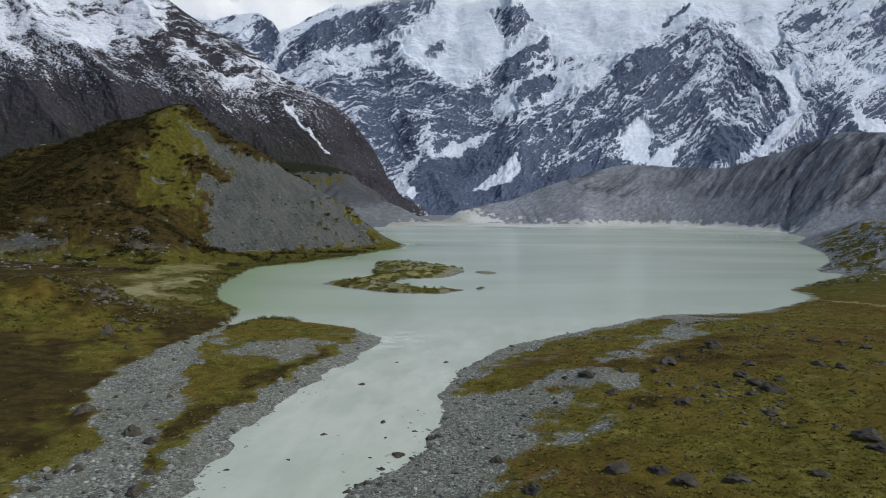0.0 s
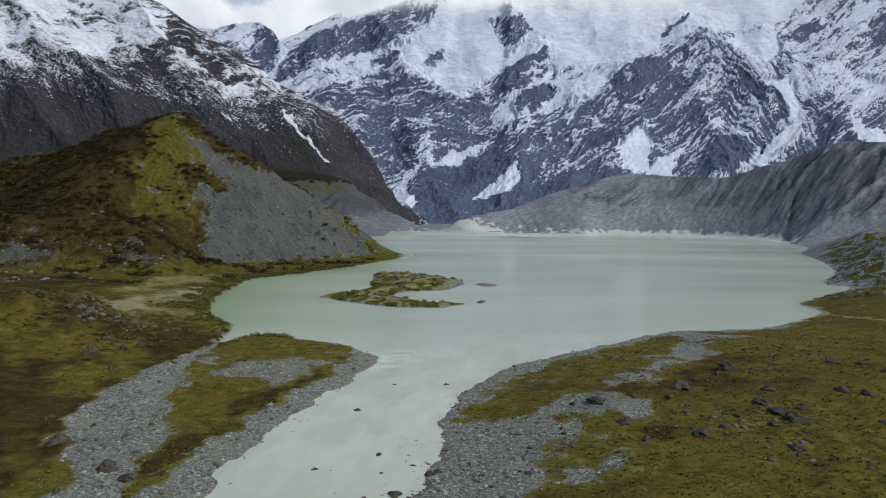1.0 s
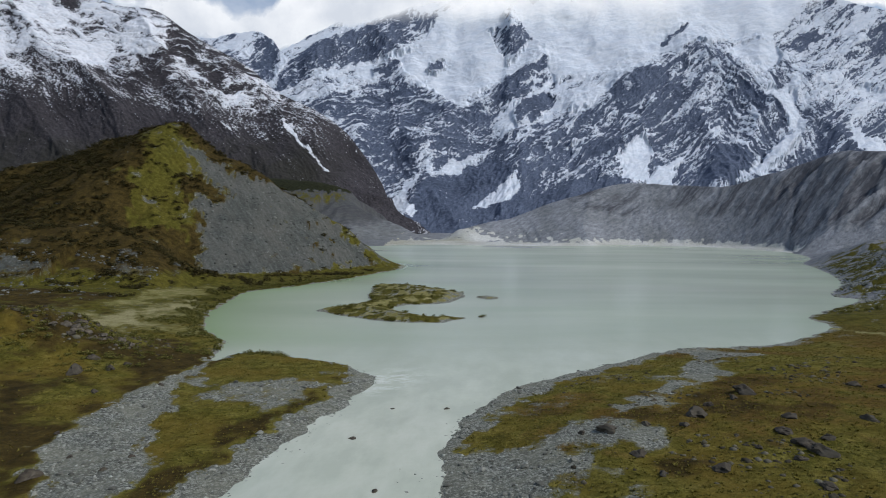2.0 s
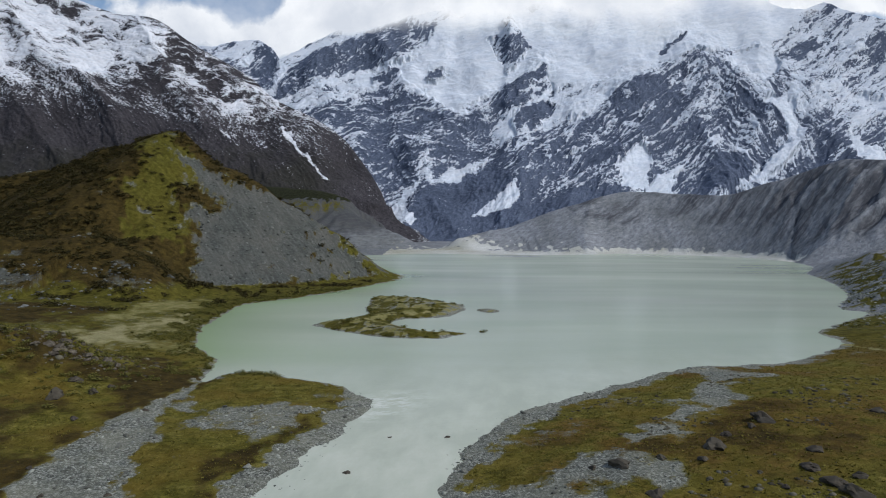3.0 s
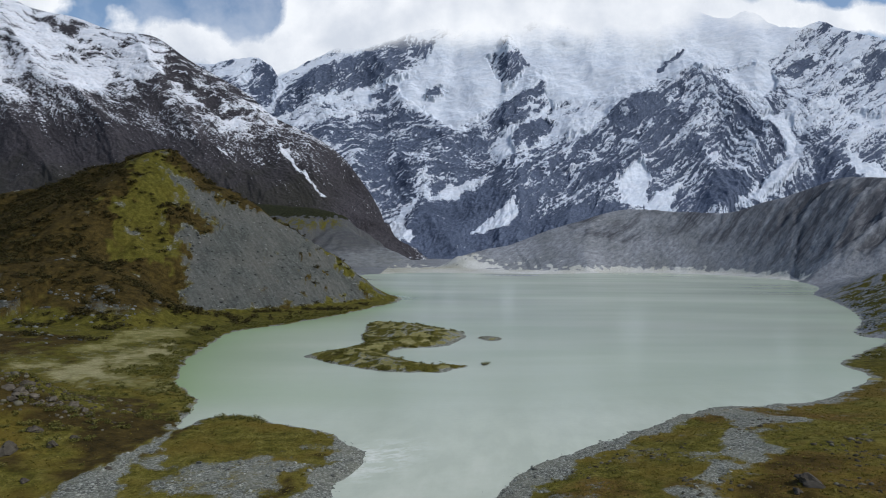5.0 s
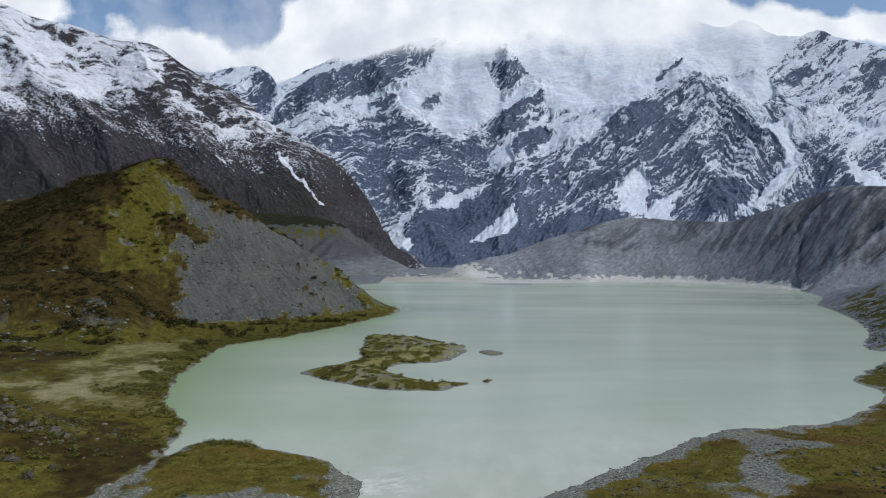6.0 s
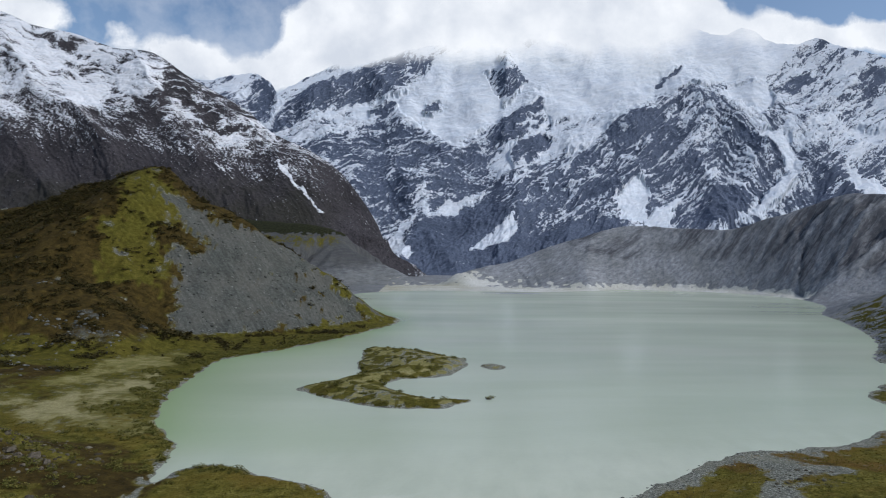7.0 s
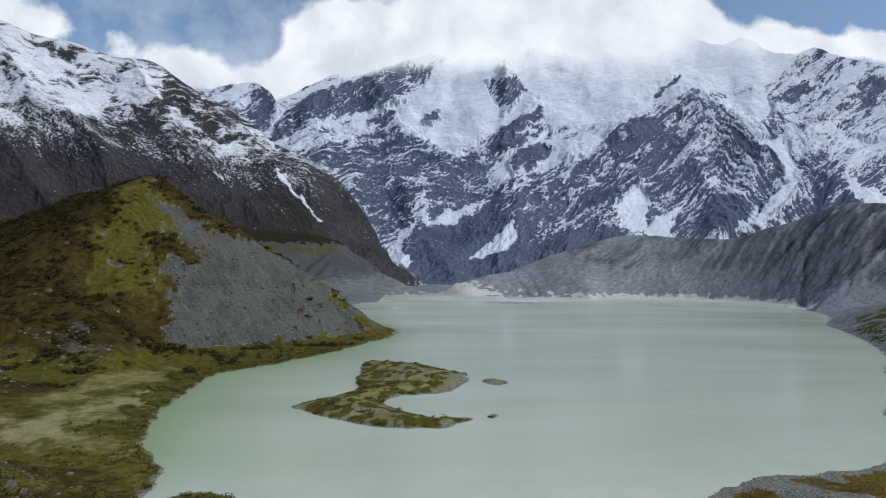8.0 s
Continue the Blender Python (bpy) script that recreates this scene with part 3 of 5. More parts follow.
for name, keep, label, category, kind in (
        ("ground", rest, "grassy banks, grey gravel flats and heath round the lake outlet", "ground", "structure"),
        ("island", is_island, "low crescent island of straw-coloured grass and grey gravel in the lake", "island", ""),
        ("islet", is_islet, "tiny low gravel islet standing in the lake", "islet", ""),
        ("gravel_bar", is_bar, "low bare gravel bar off the far shore", "gravel bar", ""),
        ("moraine_hill", is_hill, "steep moraine hill, grassy and brown heath beside bare grey scree", "hill", ""),
        ("moraine_wall", is_west, "grey moraine wall with a green bench below the dark mountain", "moraine", ""),
        ("moraine_wall", is_east, "long grey gullied moraine wall above the far lake shore", "moraine", "")):
    splits = dict(
        moraine_hill=(("scree_slope", COVER["scree"] > 0.55, "bare grey scree"), ("heath_slope", COVER["heath"] > 0.5, "brown heath and dark shrubs"), ("grass_slope", COVER["scree"] > -1, "olive green turf")),
        moraine_wall=(("bush_belt", COVER["bush"] > 0.5, "dark green bushes"), ("gully_face", COVER["brown"] > 0.3, "dark gullied upper face"), ("talus_slope", COVER["scree"] > -1, "pale grey talus")),
        island=(("turf", (COVER["grass"] > 0.5) & (Z > 0), "green and straw-coloured turf"), ("gravel_beach", COVER["scree"] > -1, "grey gravel")))
    if name not in splits:
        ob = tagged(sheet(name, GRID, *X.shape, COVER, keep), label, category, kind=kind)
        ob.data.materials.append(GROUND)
        continue
    ob, left = tagged(new(name), label, category, kind=kind), keep.copy()
    where = np.nonzero(keep)
    ob.location = (float(mid_quad(X)[where].mean()), float(mid_quad(Y)[where].mean()), 0)
    for part_name, mask, part_label in splits[name]:
        own = left & mid_quad(mask)
        left &= ~own
        if own.any():
            piece = tagged(sheet(part_name, GRID - np.array(ob.location), *X.shape, COVER, own), part_label)
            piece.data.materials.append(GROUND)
            piece.parent = ob

# ---- water ----
wx_, wy_ = np.meshgrid(np.linspace(-200, 720, 185), np.concatenate([[-400, -200], np.linspace(-60, 300, 90), np.linspace(306, 1320, 130)]))
in_lake = np.maximum(signed(wx_, wy_, WATER), 0)
riffle = np.exp(-((wx_ + 9 - 0.35 * (wy_ - 188)) / 7) ** 2 - ((wy_ - 188) / 11) ** 2)
shallow = np.exp(-in_lake / 30) * step(215, 260, wy_) * step(1250, 700, wy_) * (0.2 + 0.8 * step(20, -30, wx_))
water = tagged(sheet("water", np.stack([wx_, wy_, 0 * wx_], -1).reshape(-1, 3), *wx_.shape, dict(shallow=shallow, riffle=riffle)), "milky pale green glacial lake flowing out into a river", "lake", kind="structure")
water.data.materials.append(LAKE)


# ---- mountains ----
def strokes(x, y, rows, edge=2):
    """Adds up soft-edged streaks: each is a width, an amount and its line."""
    total = np.zeros(x.shape)
    for width, amount, *line in rows:
        if len(line) == 1:
            d = np.hypot(x - line[0][0], y - line[0][1])
        else:
            d, _ = line_distance(x, y, line)
        total = total + amount * np.exp(-((d / width) ** 2) ** edge)
    return total


def surface_normal(p):
    du, dv = np.gradient(p, axis=1), np.gradient(p, axis=0)
    n = np.cross(du, dv)
    return n / (np.linalg.norm(n, axis=2, keepdims=True) + 1e-9)


# bearing (east per north) and rise (up per north) as seen over the lake's outlet
FAR_CREST = [(-0.319, 0.274), (-0.293, 0.284), (-0.254, 0.287), (-0.234, 0.273), (-0.223, 0.254), (-0.205, 0.268), (-0.127, 0.307), (-0.038, 0.327), (0.034, 0.340), (0.142, 0.367), (0.279, 0.381), (0.417, 0.385),
             (0.492, 0.367), (0.520, 0.383), (0.544, 0.376), (0.576, 0.357), (0.614, 0.358), (0.643, 0.370), (0.690, 0.356), (0.764, 0.340), (0.891, 0.400)]
FAR_SNOW, WEST_SNOW = [], []


def patch(where, amount, soft, *outline):
    """A stretch of the face that holds more (1) or less (-1) snow than the rest."""
    where.append((amount, soft, outline))


def snow_cover(x, y, base, where):
    for amount, soft, outline in where:
        near = (x > min(p[0] for p in outline) - soft) & (x < max(p[0] for p in outline) + soft) & (y > min(p[1] for p in outline) - soft) & (y < max(p[1] for p in outline) + soft)
        k = step(-soft, soft, signed(x[near], y[near], outline))
        base[near] = base[near] + (amount - base[near]) * k
    return base


def beds(x, y, degrees, size, seed):
    """Ledges along one direction of the face, with mean 0 and spread 1."""
    c, s = math.cos(radians(degrees)), math.sin(radians(degrees))
    along, across = x * c + y * s, y * c - x * s
    thin, wide = ridged(along * 0.24, across, size * 0.6, 5, seed, 0.72), fbm(along * 0.4, across, size * 1.7, 6, seed + 5, 0.68)
    n = (thin - thin.mean()) / thin.std() + 0.9 * (wide - wide.mean()) / wide.std()
    return n / n.std()


patch(FAR_SNOW, 1.15, 0.0125, (0.016, 0.320), (0.097, 0.338), (0.233, 0.347), (0.371, 0.370), (0.511, 0.388), (0.605, 0.368), (0.591, 0.325), (0.548, 0.296), (0.483, 0.290), (0.446, 0.275), (0.372, 0.264), (0.340, 0.238), (0.289, 0.216), (0.234, 0.224), (0.198, 0.216), (0.171, 0.232), (0.126, 0.216), (0.099, 0.203), (0.054, 0.179), (0.022, 0.194), (-0.000, 0.209), (-0.036, 0.231), (-0.089, 0.218), (-0.125, 0.237), (-0.037, 0.258), (-0.001, 0.272), (0.009, 0.295))  # upper neve and glacier
patch(FAR_SNOW, 0.75, 0.0080, (0.339, 0.249), (0.308, 0.208), (0.271, 0.175), (0.226, 0.158), (0.185, 0.149), (0.127, 0.127), (0.098, 0.114), (0.089, 0.128), (0.117, 0.158), (0.149, 0.187), (0.185, 0.206), (0.234, 0.229))  # ice fall
patch(FAR_SNOW, 0.55, 0.0080, (-0.230, 0.193), (-0.195, 0.212), (-0.156, 0.228), (-0.121, 0.238), (-0.089, 0.218), (-0.116, 0.206), (-0.151, 0.205), (-0.186, 0.185))  # west snow shelf
patch(FAR_SNOW, 1.0, 0.0044, (-0.218, 0.261), (-0.179, 0.276), (-0.135, 0.296), (-0.082, 0.317), (-0.038, 0.334), (-0.047, 0.323), (-0.091, 0.305), (-0.128, 0.287), (-0.168, 0.272), (-0.209, 0.257))  # west crest snow
patch(FAR_SNOW, -0.62, 0.0062, (-0.227, 0.235), (-0.205, 0.256), (-0.168, 0.269), (-0.131, 0.281), (-0.091, 0.300), (-0.047, 0.320), (0.020, 0.325), (0.009, 0.298), (-0.017, 0.275), (-0.037, 0.262), (-0.090, 0.252), (-0.125, 0.237), (-0.159, 0.229), (-0.195, 0.212), (-0.232, 0.193), (-0.235, 0.208))  # west buttress
patch(FAR_SNOW, -0.75, 0.0044, (-0.260, 0.281), (-0.241, 0.275), (-0.230, 0.255), (-0.236, 0.210), (-0.251, 0.215), (-0.268, 0.242))  # west small peak
patch(FAR_SNOW, 0.8, 0.0044, (-0.315, 0.265), (-0.284, 0.273), (-0.273, 0.259), (-0.266, 0.245), (-0.284, 0.245), (-0.303, 0.253))  # west small snow
patch(FAR_SNOW, 0.7, 0.0044, (-0.216, 0.254), (-0.211, 0.243), (-0.227, 0.217), (-0.235, 0.193), (-0.242, 0.198), (-0.231, 0.228))  # col chute
patch(FAR_SNOW, -0.6, 0.0044, (-0.079, 0.238), (-0.045, 0.249), (-0.035, 0.242), (-0.054, 0.223), (-0.074, 0.227))  # rock step
patch(FAR_SNOW, -0.75, 0.0036, (0.007, 0.229), (0.015, 0.241), (0.028, 0.250), (0.041, 0.241), (0.019, 0.228))  # rock step
patch(FAR_SNOW, -0.35, 0.0053, (-0.089, 0.214), (-0.036, 0.219), (-0.005, 0.209), (-0.018, 0.182), (-0.071, 0.181), (-0.098, 0.198))  # rock step
patch(FAR_SNOW, -0.08, 0.0053, (0.138, 0.337), (0.147, 0.313), (0.172, 0.286), (0.154, 0.260), (0.134, 0.243), (0.116, 0.274), (0.105, 0.293), (0.124, 0.301), (0.130, 0.321))  # spire
patch(FAR_SNOW, -0.42, 0.0062, (0.190, 0.263), (0.209, 0.223), (0.189, 0.212), (0.155, 0.189), (0.126, 0.178), (0.081, 0.164), (0.050, 0.155), (0.097, 0.184), (0.124, 0.214), (0.171, 0.237), (0.184, 0.246))  # middle rib
patch(FAR_SNOW, -1.3, 0.0044, (0.189, 0.201), (0.209, 0.198), (0.204, 0.178), (0.173, 0.154), (0.149, 0.148), (0.147, 0.168), (0.167, 0.190))  # rock island
patch(FAR_SNOW, -0.5, 0.0142, (-0.106, 0.187), (-0.035, 0.189), (0.045, 0.167), (0.099, 0.158), (0.127, 0.120), (0.091, 0.102), (0.020, 0.075), (-0.033, 0.055), (-0.060, 0.065), (-0.096, 0.126))  # lower west face
patch(FAR_SNOW, -0.62, 0.0125, (0.127, 0.118), (0.185, 0.143), (0.235, 0.161), (0.280, 0.171), (0.290, 0.135), (0.236, 0.079), (0.173, 0.058), (0.128, 0.064), (0.091, 0.093))  # central slabs
patch(FAR_SNOW, -0.36, 0.0071, (0.427, 0.278), (0.466, 0.267), (0.489, 0.243), (0.513, 0.216), (0.550, 0.193), (0.593, 0.163), (0.578, 0.139), (0.539, 0.126), (0.511, 0.119), (0.541, 0.085), (0.504, 0.062), (0.446, 0.060), (0.410, 0.072), (0.432, 0.108), (0.373, 0.086), (0.361, 0.131), (0.336, 0.116), (0.309, 0.086), (0.236, 0.068), (0.235, 0.120), (0.271, 0.175), (0.309, 0.211), (0.337, 0.232), (0.372, 0.235), (0.409, 0.260))  # main buttress
patch(FAR_SNOW, -0.7, 0.0062, (0.337, 0.230), (0.374, 0.235), (0.377, 0.209), (0.330, 0.170), (0.291, 0.176), (0.309, 0.206))  # dark shoulder
patch(FAR_SNOW, 0.02, 0.0080, (0.429, 0.271), (0.464, 0.257), (0.502, 0.212), (0.539, 0.175), (0.511, 0.137), (0.465, 0.138), (0.441, 0.183), (0.418, 0.229))  # dusted flank
patch(FAR_SNOW, 1.0, 0.0044, (0.478, 0.271), (0.502, 0.288), (0.558, 0.292), (0.581, 0.274), (0.572, 0.256), (0.548, 0.236), (0.502, 0.254))  # hanging ice
patch(FAR_SNOW, -1.1, 0.0062, (0.481, 0.119), (0.513, 0.116), (0.543, 0.087), (0.504, 0.062), (0.445, 0.063), (0.448, 0.091))  # dark base
patch(FAR_SNOW, 1.1, 0.0062, (0.554, 0.214), (0.597, 0.204), (0.608, 0.169), (0.628, 0.158), (0.590, 0.102), (0.550, 0.074), (0.509, 0.064), (0.558, 0.104), (0.597, 0.148), (0.578, 0.176), (0.546, 0.195))  # east snow chute
patch(FAR_SNOW, -0.9, 0.0036, (0.586, 0.286), (0.607, 0.311), (0.633, 0.319), (0.644, 0.304), (0.607, 0.280))  # upper east rock
patch(FAR_SNOW, -0.9, 0.0036, (0.423, 0.322), (0.420, 0.309), (0.386, 0.279), (0.379, 0.283), (0.399, 0.302))  # thin rib
patch(FAR_SNOW, 0.38, 0.0107, (0.605, 0.261), (0.642, 0.282), (0.690, 0.293), (0.794, 0.294), (0.793, 0.141), (0.727, 0.160), (0.699, 0.171), (0.652, 0.186), (0.606, 0.198), (0.595, 0.224))  # east face
patch(FAR_SNOW, -0.35, 0.0053, (0.704, 0.310), (0.737, 0.330), (0.795, 0.303), (0.794, 0.266), (0.737, 0.283))  # east cliff
patch(FAR_SNOW, 0.8, 0.0071, (0.656, 0.248), (0.689, 0.231), (0.756, 0.218), (0.794, 0.229), (0.794, 0.208), (0.737, 0.195), (0.680, 0.206))  # east snowfield
patch(FAR_SNOW, -0.3, 0.0053, (0.637, 0.173), (0.682, 0.143), (0.729, 0.101), (0.741, 0.070), (0.680, 0.069), (0.600, 0.068), (0.597, 0.091), (0.625, 0.121), (0.606, 0.141))  # pyramid
patch(FAR_SNOW, -1.0, 0.0071, (0.642, 0.113), (0.699, 0.116), (0.741, 0.080), (0.680, 0.060), (0.623, 0.068))  # pyramid foot
patch(FAR_SNOW, 1.0, 0.0053, (0.689, 0.154), (0.727, 0.136), (0.812, 0.116), (0.812, 0.081), (0.736, 0.091), (0.710, 0.114))  # east slab of snow
patch(FAR_SNOW, 1.6, 0.0036, (0.360, 0.134), (0.374, 0.109), (0.365, 0.089), (0.369, 0.065), (0.325, 0.061), (0.320, 0.083), (0.307, 0.088), (0.336, 0.117))  # snow cone
patch(FAR_SNOW, 1.5, 0.0036, (0.434, 0.112), (0.411, 0.083), (0.402, 0.055), (0.364, 0.054), (0.375, 0.082), (0.409, 0.101))  # snow cone
patch(FAR_SNOW, -1.5, 0.0080, (-0.002, 0.055), (0.056, 0.069), (0.111, 0.089), (0.147, 0.065), (0.112, 0.037), (0.094, 0.012), (0.236, 0.049), (0.327, 0.061), (0.346, 0.009), (0.237, -0.038), (0.102, -0.057), (-0.031, -0.050), (-0.018, 0.010))  # valley floor shade and dark talus, both put in as bare dark rock
patch(FAR_SNOW, 1.7, 0.0027, (0.001, 0.061), (-0.019, 0.043), (-0.024, 0.021), (-0.005, -0.000), (-0.019, -0.006), (-0.037, 0.007), (-0.055, 0.020), (-0.042, 0.038), (-0.026, 0.055))  # gully snow
patch(FAR_SNOW, 1.3, 0.0036, (0.151, 0.053), (0.161, 0.040), (0.137, 0.021), (0.082, 0.013), (0.110, 0.032))  # avalanche snow
patch(FAR_SNOW, 1.0, 0.0036, (0.120, 0.111), (0.100, 0.098), (0.063, 0.081), (0.066, 0.071), (0.038, 0.073), (0.013, 0.064), (0.046, 0.089), (0.075, 0.096))  # ledge snow
patch(FAR_SNOW, 0.9, 0.0027, (0.192, 0.143), (0.167, 0.123), (0.139, 0.112), (0.163, 0.132))  # ledge snow
patch(FAR_SNOW, 0.8, 0.0027, (0.267, 0.125), (0.245, 0.114), (0.222, 0.104), (0.240, 0.120))  # ledge snow
SPURS = [
    (60, 0.060, (0.432, 0.275), (0.344, 0.218), (0.244, 0.152), (0.110, 0.046)),
    (60, 0.055, (0.432, 0.275), (0.482, 0.240), (0.530, 0.205), (0.590, 0.165)),
    (42, 0.040, (0.455, 0.257), (0.441, 0.174), (0.497, 0.075)),
    (38, 0.035, (0.400, 0.228), (0.345, 0.145), (0.290, 0.071)),
    (55, 0.050, (0.637, 0.168), (0.605, 0.127), (0.539, 0.071)),
    (55, 0.050, (0.637, 0.168), (0.689, 0.129), (0.736, 0.079)),
    (35, 0.030, (0.189, 0.258), (0.135, 0.203), (0.045, 0.156), (-0.016, 0.110)),
    (26, 0.022, (0.136, 0.335), (0.134, 0.294), (0.143, 0.258)),
    (35, 0.035, (0.699, 0.296), (0.642, 0.248), (0.600, 0.205)),
    (35, 0.035, (-0.222, 0.215), (-0.126, 0.273), (-0.038, 0.303), (0.020, 0.318)),
]


def far_mountain():
    cols, rows = 1010, 380
    a = np.linspace(-0.42, 0.80, cols)
    crest = np.interp(a, [c[0] for c in FAR_CREST], [c[1] for c in FAR_CREST])
    crest = crest + 0.003 * fbm(a, 0 * a, 0.03, 5, 130)
    v = np.linspace(0, 1, rows)[:, None]
    E = -0.03 + (crest[None, :] + 0.03) * v
    A = np.repeat(a[None, :], rows, 0)
    depth = 2050 + 1650 * np.clip((E + 0.03) / 0.40, 0, 1.2) ** 0.85
    P = np.stack([A * depth, 67 + depth, 55 + E * depth], -1)
    N = surface_normal(P)
    sx, sy = A * 3300, E * 3300
    wx, wy = sx + 22 * fbm(sx, sy, 170, 4, 140), sy + 22 * fbm(sx, sy, 170, 4, 145)
    # the beds lie flat in the west, climb eastward in the middle and dip east beyond the main spur
    flat, steep, back = beds(wx, wy, 14, 46, 160), beds(wx, wy, 40, 50, 164), beds(wx, wy, -40, 46, 168)
    spur = np.interp(E, [0.05, 0.165, 0.205, 0.240, 0.275, 0.33], [0.47, 0.48, 0.47, 0.452, 0.432, 0.44])
    k_back = step(-0.012, 0.02, A - spur) * step(0.20, 0.13, A - spur) * step(0.30, 0.26, E)
    k_flat = step(0.16, 0.04, A) * step(0.26, 0.20, E)
    ledge = flat * k_flat + steep * (1 - k_flat) * (1 - k_back) + back * k_back
    we, wn = A + 0.0045 * fbm(sx, sy, 45, 5, 190, 0.6), E + 0.0045 * fbm(sx, sy, 45, 5, 195, 0.6)
    base = snow_cover(we, wn, -0.05 + 2.8 * np.clip(E - 0.17, -0.08, 0.2), FAR_SNOW)
    ice = step(0.45, 0.95, base) * step(0.05, 0.12, E)
    edge = step(1.0, 0.86, v) * step(0, 0.05, v)
    relief = 80 * (ridged(wx, wy * 0.7, 520, 2, 150, 0.4) - 0.5) + 3.0 * ledge + 1.5 * fbm(wx, wy, 22, 3, 184, 0.6)
    relief = relief * (1 - 0.8 * ice)
    # swells and ice steps of the glacier
    ice_steps = ridged(wx * 0.25 + wy * 0.1, wy - 0.18 * wx, 70, 4, 152, 0.6)
    relief = relief + ice * (9 * (ice_steps - 0.5) + 26 * fbm(wx, wy, 230, 2, 154) + 0.8 * fbm(wx * 0.6, wy, 14, 3, 156))
    spurs = np.zeros(A.shape)
    for height, reach, *line in SPURS:
        dist, place = line_distance(we, wn, line)
        spurs = np.maximum(spurs, height * np.clip(1 - dist / reach, 0, 1) ** 1.3 * (1 - 0.35 * place / len(line)))
    relief = relief + spurs * edge
    P = P + N * (relief * (0.05 + 0.95 * edge))[..., None] * 0.9
    N = surface_normal(P)
    N[N[..., 2] < 0] *= -1
    tilt = (N[..., 2] - N[..., 2].mean()) / N[..., 2].std()
    cover_now = base + 0.50 * ledge * (1 - 0.5 * ice) + 0.06 * np.clip(tilt, -2, 2) + 0.42 * fbm(sx, sy, 15, 3, 198, 0.75) * (1 - 0.7 * ice)
    snow = 0.5 + 0.30 * np.clip(cover_now, -1.6, 1.6)
    # the far side falls away behind the crest
    b1, b2 = P[-1] + np.array([0, 120, -90.0]), P[-1] * np.array([1, 1, 0]) + np.array([0, 700, 0.0])
    P = np.concatenate([P, b1[None], b2[None]])
    snow = np.concatenate([snow, snow[-1:], snow[-1:]])
    white = np.pad(ice[:-1, :-1] > 0.6, ((0, 2), (0, 0)))
    drift = np.pad((base[:-1, :-1] > 0.8) & (E[:-1, :-1] < 0.16), ((0, 2), (0, 0))) & ~white
    ob = new("mountain")
    ob.location = (500, 2900, 0)
    for name, keep in (("rock_face", ~white & ~drift), ("glacier", white), ("snow_drift", drift)):
        piece = sheet(name, P.reshape(-1, 3) - np.array(ob.location), rows + 2, cols, dict(snow=snow, veg=0 * snow), keep)
        piece.data.materials.append(HAZED_ROCK)
        piece.parent = ob
    return tagged(ob, "snowy glaciated mountain face with dark rock ribs tinted blue by haze", "mountain")


far_mountain()

WEST_CREST = [(-2444, 2900, 1280), (-2056, 2800, 1151), (-1711, 2700, 1038), (-1574, 2700, 984), (-1416, 2700, 954), (-1232, 2650, 885), (-1075, 2650, 866), (-920, 2600, 764),
              (-748, 2550, 666), (-652, 2520, 607), (-556, 2480, 524), (-396, 2420, 443), (-285, 2380, 366), (-196, 2320, 260), (-141, 2260, 177), (-84, 2180, 76), (70, 2080, -30)]
WEST_FOOT = [(-1900, 1500, 90), (-1500, 1500, 90), (-1250, 1500, 90), (-1100, 1520, 95), (-980, 1540, 95), (-880, 1560, 95), (-800, 1580, 95), (-720, 1600, 95),
             (-620, 1620, 95), (-560, 1640, 90), (-480, 1660, 90), (-400, 1690, 85), (-330, 1720, 80), (-270, 1750, 70), (-220, 1780, 55), (-150, 1820, 36), (60, 1960, -30)]
patch(WEST_SNOW, 0.66, 0.0125, (-0.754, 0.436), (-0.650, 0.378), (-0.589, 0.346), (-0.555, 0.344), (-0.477, 0.328), (-0.433, 0.317), (-0.398, 0.295), (-0.378, 0.266), (-0.431, 0.246), (-0.483, 0.245), (-0.559, 0.225), (-0.593, 0.230), (-0.644, 0.218), (-0.745, 0.226))  # snowy shoulder
patch(WEST_SNOW, -0.35, 0.0053, (-0.564, 0.329), (-0.542, 0.341), (-0.518, 0.334), (-0.528, 0.322), (-0.554, 0.323))  # rock band
patch(WEST_SNOW, -0.4, 0.0053, (-0.476, 0.302), (-0.444, 0.313), (-0.431, 0.301), (-0.462, 0.293))  # rock band
patch(WEST_SNOW, -0.3, 0.0080, (-0.653, 0.246), (-0.611, 0.257), (-0.589, 0.246), (-0.562, 0.199), (-0.593, 0.217), (-0.619, 0.229))  # rock band
patch(WEST_SNOW, -0.55, 0.0071, (-0.493, 0.246), (-0.464, 0.245), (-0.444, 0.195), (-0.470, 0.221))  # rock band
patch(WEST_SNOW, -0.6, 0.0080, (-0.478, 0.240), (-0.421, 0.247), (-0.388, 0.251), (-0.402, 0.203), (-0.454, 0.202))  # rock band
patch(WEST_SNOW, -0.2, 0.0089, (-0.422, 0.292), (-0.389, 0.288), (-0.363, 0.267), (-0.388, 0.253), (-0.415, 0.270))  # rock band
patch(WEST_SNOW, 0.08, 0.0089, (-0.342, 0.195), (-0.307, 0.214), (-0.272, 0.197), (-0.275, 0.170), (-0.316, 0.164))  # pale scree
patch(WEST_SNOW, -0.05, 0.0071, (-0.388, 0.235), (-0.349, 0.231), (-0.344, 0.213), (-0.378, 0.212))  # pale scree
